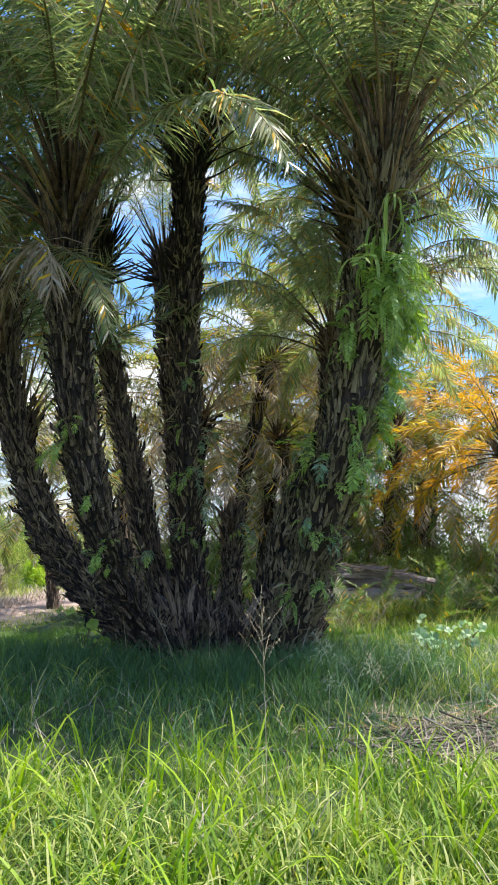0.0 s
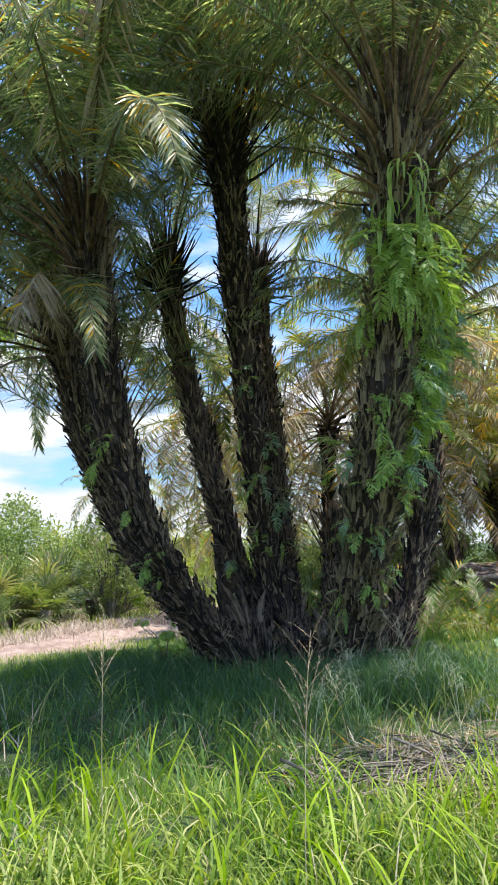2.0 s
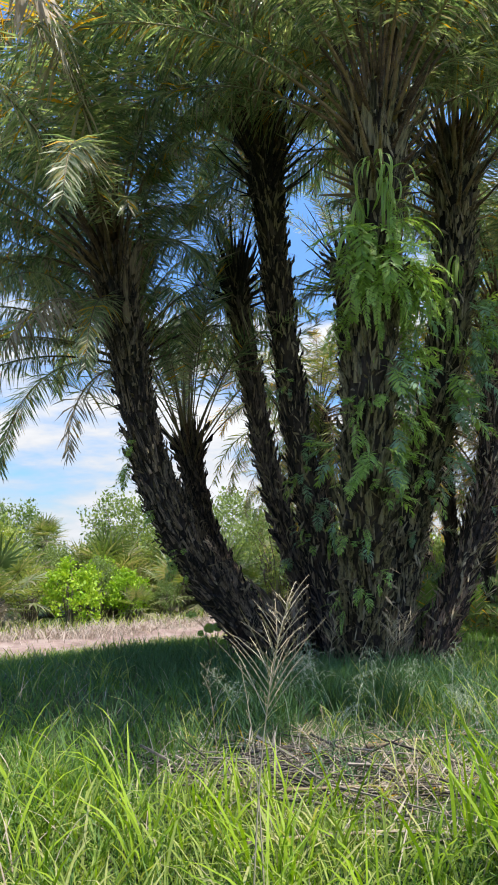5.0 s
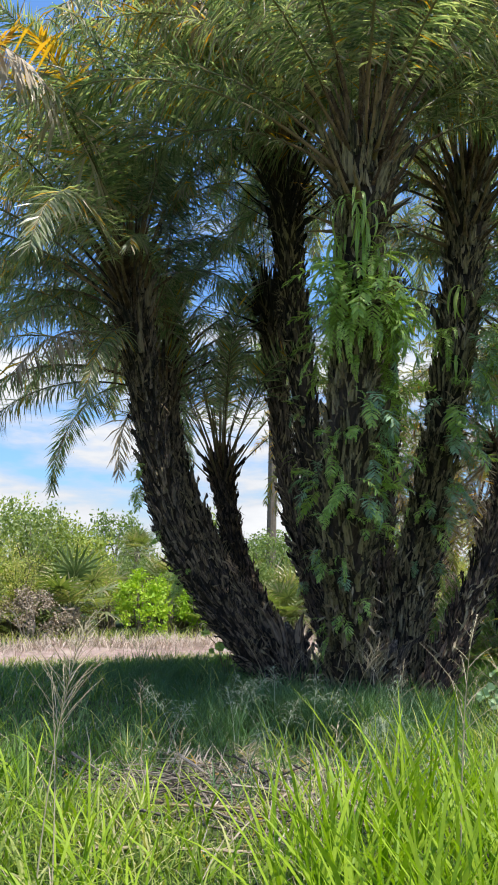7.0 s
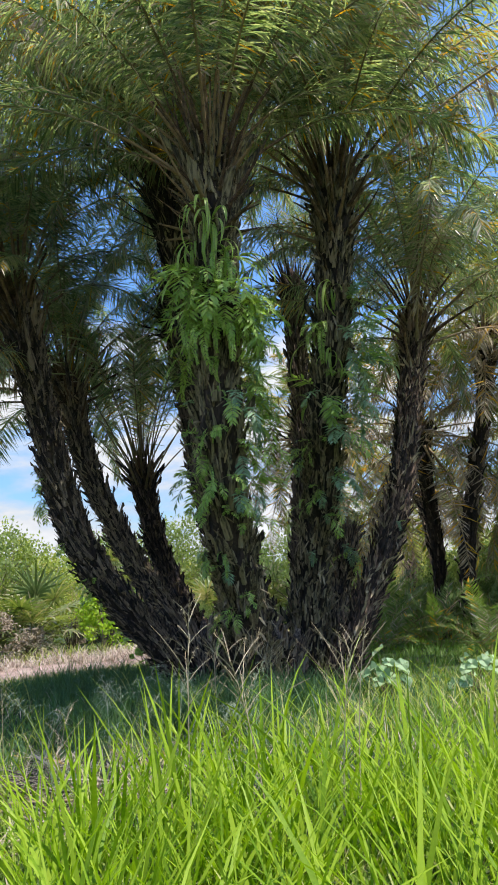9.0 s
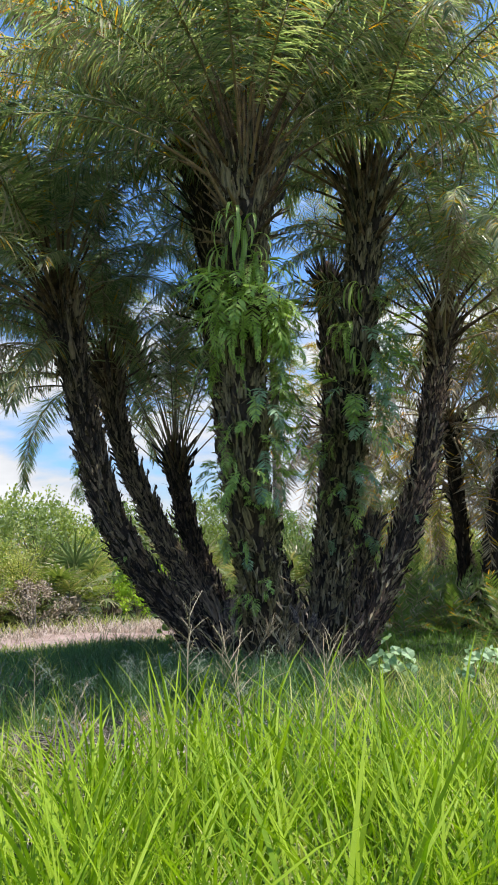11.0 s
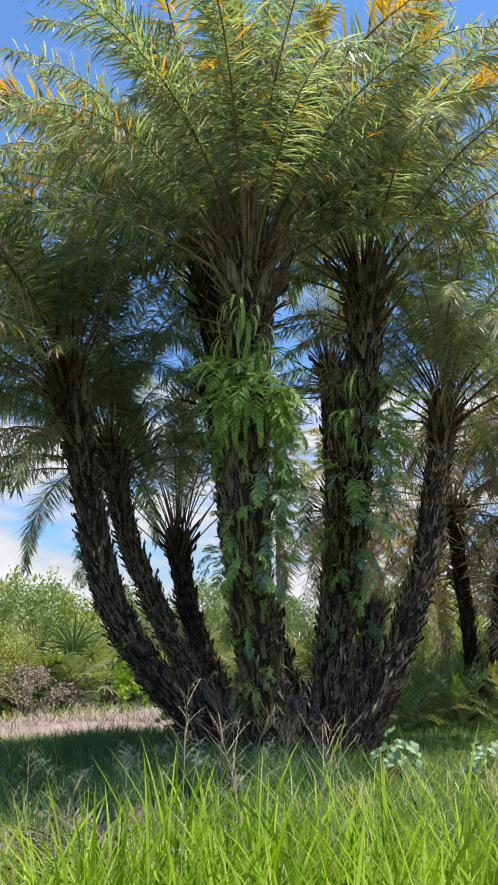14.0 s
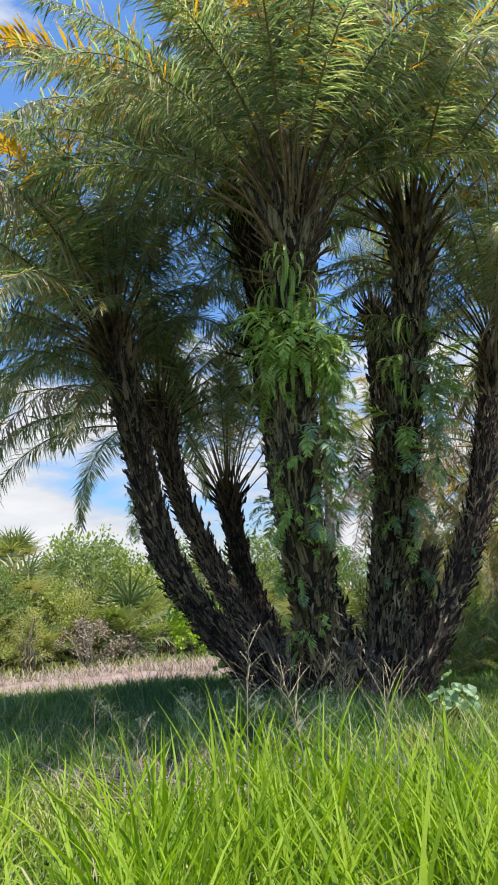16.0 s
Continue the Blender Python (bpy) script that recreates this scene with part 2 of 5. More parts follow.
def ground_material():
    """Earth with thatch and green, and a bare track of pinkish sand along the shrubs."""
    m = surface("ground_earth", [(0.15, (0.018, 0.034, 0.010)), (0.45, (0.038, 0.060, 0.016)), (0.65, (0.068, 0.074, 0.028)), (0.9, (0.13, 0.105, 0.06))], scale=0.9, bump=0.7, bump_scale=14, island=0.0, rough=0.95)
    n, l = m.node_tree.nodes, m.node_tree.links
    b = n["Principled BSDF"]
    green = b.inputs["Base Color"].links[0].from_socket
    tc, dot, wob, add = n.new("ShaderNodeTexCoord"), n.new("ShaderNodeVectorMath"), n.new("ShaderNodeTexNoise"), n.new("ShaderNodeMath")
    dot.operation, dot.inputs[1].default_value = "DOT_PRODUCT", (*N_OUT, 0)
    wob.inputs["Scale"].default_value, wob.inputs["Detail"].default_value = 0.8, 6
    add.operation, add.inputs[1].default_value = "MULTIPLY_ADD", 1.6
    l.new(tc.outputs["Object"], dot.inputs[0])
    l.new(tc.outputs["Object"], wob.inputs["Vector"])
    l.new(wob.outputs["Fac"], add.inputs[0])
    l.new(dot.outputs["Value"], add.inputs[2])
    band = ramp_of(n, [(0.0, (0, 0, 0)), (0.12, (1, 1, 1)), (0.62, (1, 1, 1)), (0.95, (0, 0, 0))])
    mr = n.new("ShaderNodeMapRange")
    mr.inputs["From Min"].default_value, mr.inputs["From Max"].default_value = ROAD_S - 0.3, ROAD_S + 3.6
    l.new(add.outputs["Value"], mr.inputs["Value"])
    l.new(mr.outputs["Result"], band.inputs["Fac"])
    grit = n.new("ShaderNodeTexNoise")
    grit.inputs["Scale"].default_value, grit.inputs["Detail"].default_value = 5, 8
    l.new(tc.outputs["Object"], grit.inputs["Vector"])
    sand = ramp_of(n, [(0.25, (0.17, 0.112, 0.088)), (0.5, (0.28, 0.20, 0.165)), (0.75, (0.37, 0.295, 0.25))])
    l.new(grit.outputs["Fac"], sand.inputs["Fac"])
    mix = n.new("ShaderNodeMixRGB")
    l.new(band.outputs["Color"], mix.inputs["Fac"])
    l.new(green, mix.inputs["Color1"])
    l.new(sand.outputs["Color"], mix.inputs["Color2"])
    l.new(mix.outputs["Color"], b.inputs["Base Color"])
    return m


# ---- building blocks ----
rng = np.random.default_rng(7)
N_OUT = np.array((-0.961, 0.277))
ALONG = np.array((0.277, 0.961))
CLUMP = np.array((-0.3, 8.7))
ROAD_S = float(CLUMP @ N_OUT) + 7.9


def ground_z(x, y):
    """The ground's height: level round the palms, falling gently to the track, with small swells."""
    x, y = np.asarray(x, float), np.asarray(y, float)
    s = (x - CLUMP[0]) * N_OUT[0] + (y - CLUMP[1]) * N_OUT[1]
    u = np.clip((s - 1.5) / 5.0, 0, 1)
    z = -0.47 * u * u * (3 - 2 * u)
    u = np.clip((y - 10) / 5.0, 0, 1)
    z = z - 0.2 * u * u * (3 - 2 * u) * (s < 9)* np.clip((9 - s) / 5, 0, 1)
    near = np.exp(-((x - 1) ** 2 + (y - 7) ** 2) / 200)
    return z + near * (0.035 * np.sin(1.3 * x + 0.7 * y) + 0.03 * np.sin(2.1 * y - 0.9 * x + 1))


def mesh_of(name, verts, faces, mats, slots=None, smooth=False):
    me = bpy.data.meshes.new(name)
    me.from_pydata([tuple(v) for v in verts] if not isinstance(verts, list) else verts, [], faces)
    for m in mats:
        me.materials.append(m)
    if slots is not None:
        me.polygons.foreach_set("material_index", np.asarray(slots, dtype=np.int32))
    if smooth:
        me.polygons.foreach_set("use_smooth", np.ones(len(me.polygons), dtype=bool))
    me.update()
    return me


def child(name, mesh, parent, m=None, label=""):
    ob = new(name, mesh)
    ob.parent = parent
    if m is not None:
        ob.matrix_local = m
    return tagged(ob, label) if label else ob


def smooth_line(points, n):
    """n points along a smooth curve through the given ones, and the tangents."""
    p = np.array(points, float)
    d = np.r_[0, np.cumsum(np.linalg.norm(np.diff(p, axis=0), axis=1))]
    ext = np.vstack([2 * p[0] - p[1], p, 2 * p[-1] - p[-2]])
    out = []
    for s in np.linspace(0, d[-1], n):
        i = min(max(int(np.searchsorted(d, s)) - 1, 0), len(p) - 2)
        u = (s - d[i]) / (d[i + 1] - d[i])
        a, b, c, e = ext[i], ext[i + 1], ext[i + 2], ext[i + 3]
        out.append(0.5 * (2 * b + (c - a) * u + (2 * a - 5 * b + 4 * c - e) * u * u + (3 * b - a - 3 * c + e) * u ** 3))
    out = np.array(out)
    k = np.ones(5) / 5
    pad = np.pad(out, ((2, 2), (0, 0)), mode="edge")
    sm = np.stack([np.convolve(pad[:, i], k, "valid") for i in range(3)], 1)
    sm[0], sm[-1] = out[0], out[-1]
    t = np.gradient(sm, axis=0)
    return sm, t / np.linalg.norm(t, axis=1)[:, None]


def tube(points, radii, sides=8, jitter=0.0, cap=True):
    """Vertices and faces of a tube along the points."""
    p = np.array(points, float)
    t = np.gradient(p, axis=0)
    t /= np.linalg.norm(t, axis=1)[:, None] + 1e-9
    v, f = [], []
    ref = np.array((1.0, 0.13, 0.07)) if abs(t[0][0]) < 0.9 else np.array((0.0, 1.0, 0.1))
    for i in range(len(p)):
        a = ref - t[i] * (ref @ t[i])
        a /= np.linalg.norm(a)
        b = np.cross(t[i], a)
        for k in range(sides):
            ang = 2 * math.pi * k / sides
            r = radii[i] * (1 + jitter * (rng.random() - 0.5))
            v.append(tuple(p[i] + r * (math.cos(ang) * a + math.sin(ang) * b)))
        if i:
            o = (i - 1) * sides
            for k in range(sides):
                k2 = (k + 1) % sides
                f.append((o + k, o + k2, o + sides + k2, o + sides + k))
    if cap:
        f.append(tuple(range(sides))[::-1])
        f.append(tuple(range(len(v) - sides, len(v))))
    return v, f


def blade(v, f, base, way, side, length, width, sag, segs=2, down=(0.0, 0.0, -1.0)):
    """One tapering leaf blade that sags towards its tip, added to v and f."""
    o = len(v)
    p, d = np.array(base, float), np.array(way, float)
    prof = (0.45, 1.0, 0.75, 0.5)
    for i in range(segs):
        w = width * prof[i] / 2
        v.append(tuple(p - side * w))
        v.append(tuple(p + side * w))
        p = p + d * (length / segs)
        d = d + np.array(down) * (sag / segs)
        d = d / np.linalg.norm(d)
    v.append(tuple(p))
    for i in range(segs - 1):
        f.append((o + 2 * i, o + 2 * i + 1, o + 2 * i + 3, o + 2 * i + 2))
    f.append((o + 2 * segs - 2, o + 2 * segs - 1, o + 2 * segs))


def frond_meshes(name, L, droop, pairs, leaf_len, leaf_w, mats, choose, rachis_mat, sag=0.5, lift=0.35, bare=0.17, twist=0.0, rag=0.0, rad0=0.016, scat=0.75, bend=1.4, rise=0, hang=(0, 0, 0)):
    """A feather leaf along +x that arches down: its rachis and its leaflets as two meshes."""
    n = 15
    s = np.linspace(0, 1, n)
    down = np.array((-math.sin(radians(rise)), 0, -math.cos(radians(rise))))
    th = -radians(droop) * s ** bend
    x = np.r_[0, np.cumsum(np.cos(th[:-1]))] * L / (n - 1)
    z = np.r_[0, np.cumsum(np.sin(th[:-1]))] * L / (n - 1)
    y = 0.11 * L * np.sin(s * 2.4) * s * (rng.random() - 0.5) * 2
    line = np.stack([x, y, z], 1)
    rad = rad0 * (1 - 0.9 * s) + 0.06 * rad0
    rad[0] = 1.8 * rad0
    rv, rf = tube(line, rad, 5)
    # the foot of the stalk is woody and brown
    foot = 3 if L > 2 and bare > 0.18 else 0
    rmesh = mesh_of(name + "_rachis", rv, rf, [rachis_mat, M_BASE], [1 if max(q) < (foot + 1) * 5 else 0 for q in rf], smooth=True)
    v, f, slots = [], [], []
    for i in range(pairs):
        u = bare + (1 - bare) * (i + 0.5) / pairs
        u = min(u + 0.3 * (rng.random() - 0.5) / pairs, 0.999)
        k = u * (n - 1)
        a = min(int(k), n - 2)
        p = line[a] + (line[a + 1] - line[a]) * (k - a)
        t = line[a + 1] - line[a]
        t = t / np.linalg.norm(t)
        up = np.array((-t[2], 0, t[0]))
        q = (u - bare) / (1 - bare)
        env = (0.30 + 0.70 * min(1, q * 4.5)) * (1 - 0.55 * max(0, q - 0.45) / 0.55)
        for sgn in (-1, 1):
            if rag and rng.random() < rag:
                continue
            fwd = 0.5 + 0.75 * q + scat * 0.9 * (rng.random() - 0.5)
            lf = lift + scat * 2.4 * (rng.random() - 0.5)
            kind = choose(q)
            d = t * fwd + np.array((0, sgn, 0)) * 1.0 + up * lf + down * hang[kind] * (0.3 + 1.4 * rng.random())
            d /= np.linalg.norm(d)
            side = np.cross(d, up)
            side = side + up * ((0.4 + 1.7 * scat) * (rng.random() - 0.5) + twist)
            side /= np.linalg.norm(side)
            c0 = len(f)
            blade(v, f, p, d, side, leaf_len * env * (1 - 0.45 * scat + 0.6 * scat * rng.random()), leaf_w * (0.8 + 0.4 * rng.random()), sag * (0.6 + 0.8 * rng.random()), 2, down)
            slots += [kind] * (len(f) - c0)
    lmesh = mesh_of(name + "_leaflets", v, f, mats, slots)
    return rmesh, lmesh


LEAF_SET = [M_FROND, M_YELLOW, M_DRY]


def pick_green(q):
    r = rng.random()
    # some yellow and dry leaflets; the pale dry ones also stand in for glints
    return 1 if r < 0.05 else (2 if r < 0.15 else 0)


def pick_yellow(q):
    r = rng.random()
    if q > 0.7:
        return 1 if r < 0.75 else (2 if r < 0.9 else 0)
    if q > 0.3:
        return 2 if r < 0.5 else (1 if r < 0.66 else 0)
    return 1 if r < 0.05 else 0


def pick_tipped(q):
    r = rng.random()
    if q > 0.80:
        return 1 if r < 0.85 else 2
    if q > 0.42:
        return 2 if r < 0.82 else (1 if r < 0.92 else 0)
    return 1 if r < 0.04 else (2 if r < 0.12 else 0)


def pick_gold(q):
    return 1 if rng.random() < 0.85 else 2


def pick_dry(q):
    return 2 if rng.random() < 0.92 else 1


GREEN = [frond_meshes("green_frond", 2.6, d, 180, ll, lw, LEAF_SET, pick_green, M_RACHIS, sag=sg, bare=0.20, lift=lf, bend=bd, scat=sc, rad0=0.0125, rise=ri, hang=(hg, hg, 2.0)) for d, sg, bd, ri, hg, sc, ll, lw, lf in (
    (66, 0.35, 1.6, 70, 0.20, 0.70, 0.38, 0.0140, 0.50), (84, 0.5, 1.5, 70, 0.7, 1.05, 0.36, 0.0135, 0.30), (100, 0.8, 1.4, 60, 1.1, 1.15, 0.35, 0.0130, 0.15),
    (102, 0.8, 1.4, 50, 1.1, 1.15, 0.35, 0.0125, 0.10), (100, 0.6, 1.3, 45, 0.8, 0.90, 0.35, 0.0125, 0.10), (104, 0.5, 1.3, 40, 0.6, 0.70, 0.35, 0.0125, 0.05))]
YELLOW = [frond_meshes("yellow_frond", 2.6, d, 120, 0.42, 0.020, LEAF_SET, pick_yellow, M_RACHIS, sag=0.5, rag=0.05, bare=0.22, bend=1.6, rise=58, hang=(0.7, 0.3, 2.6)) for d in (80, 95, 110)]
TIPPED = [frond_meshes("yellow_tipped_frond", 2.6, d, 120, 0.44, 0.021, LEAF_SET, pick_tipped, M_RACHIS, sag=0.45, rag=0.03, bare=0.22, bend=1.4, rise=ri, scat=0.35, hang=(0.4, 0.05, 3.0)) for d, ri in ((38, 75), (62, 65), (85, 50))]
DRY = [frond_meshes("dry_frond", 2.4, d, 70, 0.42, 0.018, LEAF_SET, pick_dry, M_RACHIS_DRY, sag=1.0, rag=0.15, rise=45, hang=(1.2, 0.8, 1.9)) for d in (50, 78)]
GOLD = [frond_meshes("golden_frond", 2.6, d, 100, 0.42, 0.026, LEAF_SET, pick_gold, M_RACHIS, sag=1.4, rag=0.05, bare=0.2) for d in (60, 85)]
BACK = [frond_meshes("green_frond", 2.6, d, 74, 0.42, 0.024, [M_BACK, M_YELLOW, M_DRY], pick_green, M_RACHIS, sag=0.5, bare=0.2, lift=0.3, bend=1.4, scat=0.5, rise=ri, hang=(hg, hg, 2.0)) for d, ri, hg in ((60, 70, 0.1), (80, 65, 0.2), (95, 55, 0.3), (104, 45, 0.4), (108, 40, 0.4), (112, 40, 0.5))]
SUCKER = [frond_meshes("young_frond", 1.7, d, 38, 0.30, 0.021, [M_SUCKER, M_YELLOW, M_DRY], pick_green, M_RACHIS, sag=0.35, lift=0.4, bare=0.15, rad0=0.008, scat=0.3) for d in (30, 55, 80)]
FLAT = frond_meshes("flat_dry_frond", 2.4, 6, 60, 0.36, 0.016, LEAF_SET, pick_dry, M_RACHIS_DRY, sag=0.15, rag=0.25, lift=0.0)
YOUNG = [frond_meshes("young_frond", 1.7, d, 52, 0.30, 0.0115, LEAF_SET, pick_green, M_RACHIS, sag=0.4, lift=0.3, bare=0.30, rad0=0.0075, scat=0.9) for d in (18, 40, 62)]


def stub_mesh(name, length, width, depth, curl, mat):
    """The woody foot of a fallen leaf: a wedge that stands off the trunk, along +z, its back to -x, torn off at the top."""
    v, f = [], []
    for k, (h, w, d, o) in enumerate(((0, 1.0, 1.0, 0.0), (0.35, 0.92, 0.9, 0.10), (0.70, 0.66, 0.6, 0.42), (1.0, 0.28, 0.3, 1.0))):
        cx, cz = curl * o * length, h * length
        for sx, sy in ((-0.5, -0.8), (-0.5, 0.8), (0.35, 0.55), (0.6, 0), (0.35, -0.55)):
            v.append((cx + sx * depth * d, sy * width * w / 1.6, cz + (0.34 if k == 3 else 0.12) * length * h * (rng.random() - 0.5)))
        if k:
            o2 = (k - 1) * 5
            f += [(o2 + j, o2 + (j + 1) % 5, o2 + 5 + (j + 1) % 5, o2 + 5 + j) for j in range(5)]
    f.append((15, 16, 17, 18, 19))
    return mesh_of(name, v, f, [mat])


STUB_SIZES = ((0.17, 0.066, 0.05, 0.22), (0.20, 0.052, 0.045, 0.30), (0.14, 0.078, 0.055, 0.16), (0.23, 0.044, 0.04, 0.42))
STUBS, BLACK_STUBS, OLIVE_STUBS, RUSTY_STUBS = [[stub_mesh("leaf_stub", l, w, d, c, m) for l, w, d, c in STUB_SIZES] for m in (M_STUB, M_STUB_BLACK, M_STUB_OLIVE, M_STUB_RUSTY)]


def petiole_mesh(name, length, w, curl, mat):
    """The bare stiff stalk of a dead leaf, along +x, bent up a little towards its broken end."""
    u = np.linspace(0, 1, 5)
    line = np.stack([u * length, 0.05 * length * np.sin(3 * u) * (rng.random() - 0.5), curl * length * u * u], 1)
    v, f = tube(line, w * np.array((1.0, 0.62, 0.42, 0.30, 0.16)), 5)
    return mesh_of(name, [(a, b * 1.3, c * 0.8) for a, b, c in v], f, [mat])


BROWN_BASES = [petiole_mesh("leaf_base", l, w, c, M_BASE) for l, w, c in ((0.45, 0.034, 0.1), (0.60, 0.030, 0.2), (0.36, 0.038, -0.05), (0.75, 0.026, 0.15))]
BLACK_BASES = [petiole_mesh("leaf_base", l, w, c, M_BLACK) for l, w, c in ((0.45, 0.030, 0.1), (0.60, 0.024, 0.2), (0.36, 0.034, -0.05), (0.75, 0.020, -0.1))]


def basis(ax, up, at, s=1.0):
    """The pose with local x along ax and local z near up, at a place."""
    a = Vector(ax).normalized()
    side = Vector(up).cross(a)
    if side.length < 1e-4:
        side = Vector((0, 1, 0)).cross(a)
    side.normalize()
    u = a.cross(side)
    m = Matrix((a, side, u)).transposed().to_4x4()
    return Matrix.Translation(at) @ m @ Matrix.Diagonal((s, s, s, 1))


TRUNKS = {}


def palm(points, radius, fronds, label, name="date_palm", category="palm tree", length=1.0, young=0, stubs=60, yellow=0.14, dry=0.04, spread=(88, 30), single=True, group="", seed=0, droopy=0, old=0.7, arch=5, leaves=None, burst=(16, 0.42, 78, 50, 0.6), black=False, smooth=None, tips=(), inner=None, clad=None):
    """A feather palm: a trunk clad in leaf stubs, a burst of dead leaf bases under the crown, and arching fronds."""
    r = np.random.default_rng(100 + seed)
    base = Vector(points[0])
    root = tagged(new(name), label, category, group)
    root.location = base
    loc = [(p[0] - base.x, p[1] - base.y, p[2] - base.z) for p in points]
    tall = sum((Vector(b) - Vector(a)).length for a, b in zip(loc, loc[1:]))
    n = max(8, int(tall / 0.14))
    line, tang = smooth_line(loc, n)
    u = np.linspace(0, 1, n)
    rad = radius * (0.80 + 0.35 * np.exp(-u * 9) + 0.22 * np.clip((u - 0.78) / 0.22, 0, 1) ** 1.5)
    TRUNKS[seed] = (line + np.array(base), rad)
    foot = line[:1] - np.array([[0, 0, 0.35]])
    tv, tf = tube(np.vstack([foot, line]), np.r_[rad[:1] * 1.1, rad * 0.86], 14, 0.16)
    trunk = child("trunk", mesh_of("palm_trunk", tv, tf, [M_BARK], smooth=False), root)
    count = min(int(tall * stubs), 150)
    sv, sf = [], []
    for i in range(count):
        k = (i + r.random()) / count
        j = k * (n - 1)
        a = min(int(j), n - 2)
        p = line[a] + (line[a + 1] - line[a]) * (j - a)
        t = Vector(tang[a])
        ang = i * 2.39996 + 0.35 * (r.random() - 0.5)
        e1 = Vector((1, 0.1, 0)) - t * t.x
        e1.normalize()
        e2 = t.cross(e1)
        outw = e1 * math.cos(ang) + e2 * math.sin(ang)
        rr = float(np.interp(k, u, rad))
        side = t.cross(outw)
        tip = (0.16 * (r.random() - 0.3)) + (0.35 * max(0, k - 0.8) / 0.2)
        zt = (t + outw * tip + side * 0.3 * (r.random() - 0.5)).normalized()
        xt = (outw - zt * outw.dot(zt)).normalized()
        yt = zt.cross(xt)
        s = (radius / 0.2) ** 0.5 * (0.8 + 0.5 * r.random()) * (1 + 0.5 * max(0, k - 0.8) / 0.2)
        m = Matrix((xt, yt, zt)).transposed().to_4x4()
        m = Matrix.Translation(Vector(p) + outw * rr * 0.80) @ m @ Matrix.Diagonal((s, s, s * (0.85 + 0.5 * r.random()), 1))
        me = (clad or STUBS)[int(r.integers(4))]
        if smooth and smooth[0] < k < smooth[1] and r.random() < 0.8:
            continue
        if single:
            child("leaf_stub", me, trunk, m)
        else:
            o = len(sv)
            sv += [tuple(m @ q.co) for q in me.vertices]
            sf += [tuple(o + q for q in pl.vertices) for pl in me.polygons]
    if not single:
        tagged(child("stub_cladding", mesh_of("stub_cladding", sv, sf, [M_STUB]), trunk), kind="stuff")
    if single:
        for i in range(int(tall * 130)):
            k = r.random()
            j = k * (n - 1)
            a = min(int(j), n - 2)
            t = Vector(tang[a])
            e1 = (Vector((1, 0.1, 0)) - t * t.x).normalized()
            ang = 6.283 * r.random()
            outw = e1 * math.cos(ang) + t.cross(e1) * math.sin(ang)
            zt = (t + outw * 0.10 * r.random() + t.cross(outw) * 0.35 * (r.random() - 0.5)).normalized()
            xt = (outw - zt * outw.dot(zt)).normalized()
            w = 0.35 + 0.4 * r.random()
            m = Matrix((xt, zt.cross(xt), zt)).transposed().to_4x4()
            flat = 0.86 if smooth and smooth[0] < k < smooth[1] else 0.96
            m = Matrix.Translation(Vector(line[a] + (line[a + 1] - line[a]) * (j - a)) + outw * float(np.interp(k, u, rad)) * flat) @ m @ Matrix.Diagonal((0.6, w, 0.6 + 0.6 * r.random(), 1))
            me = (clad or STUBS)[int(r.integers(4))]
            o = len(sv)
            sv += [tuple(m @ q.co) for q in me.vertices]
            sf += [tuple(o + q for q in pl.vertices) for pl in me.polygons]
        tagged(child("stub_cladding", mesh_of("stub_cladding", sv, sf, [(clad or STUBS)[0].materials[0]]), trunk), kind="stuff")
        cv, cf = [], []
        for i in range(int(tall * 230)):
            j = r.random() * (n - 1.01)
            a = int(j)
            t = tang[a]
            e1 = np.cross(t, (0.3, 1, 0.2))
            e1 /= np.linalg.norm(e1)
            e2 = np.cross(t, e1)
            ang = 6.283 * r.random()
            outw = e1 * math.cos(ang) + e2 * math.sin(ang)
            p = line[a] + (line[a + 1] - line[a]) * (j - a) + outw * rad[a] * (0.86 + 0.2 * r.random())
            d = t * (0.5 + 0.8 * r.random()) * (1 if r.random() < 0.8 else -1) + outw * (0.7 * r.random()) + 0.3 * r.standard_normal(3)
            side = np.cross(d, outw)
            blade(cv, cf, p, d / np.linalg.norm(d), side / (np.linalg.norm(side) + 1e-6), 0.06 + 0.12 * r.random(), 0.012 + 0.02 * r.random(), 0.6 * r.random(), 3)
        tagged(child("bark_fibre", mesh_of("bark_fibre", cv, cf, [M_FRINGE]), trunk), kind="stuff")
    if not fronds:
        return root
    top, axis = Vector(line[-1]), (Vector(tang[-1]) + Vector((0, 0, 1.2))).normalized()
    bud_v, bud_f = tube([tuple(top - axis * 0.1), tuple(top + axis * 0.12), tuple(top + axis * 0.28)], [radius * 0.9, radius * 0.6, 0.03], 9, 0.2)
    child("crown_heart", mesh_of("crown_heart", bud_v, bud_f, [M_FIBRE]), root)
    e1 = (Vector((1, 0, 0)) - axis * axis.x).normalized()
    e2 = axis.cross(e1)
    if single:
        count, size, el0, el1, depth = burst
        for i in range(count):
            k = (i + 0.5) / count
            az = i * 2.39996 + 0.6 * r.random()
            el = radians(el0 + (el1 - el0) * k + 14 * (r.random() - 0.5))
            outw = e1 * math.cos(az) + e2 * math.sin(az)
            way = outw * math.cos(el) + axis * math.sin(el)
            p = Vector(line[max(0, n - 1 - int(k * depth / 0.14))])
            child("leaf_base", (BLACK_BASES if black else BROWN_BASES)[int(r.integers(4))], root, basis(way, axis + outw * 0.001, p + outw * radius * 0.72, size / 0.5 * (0.7 + 0.5 * r.random())))
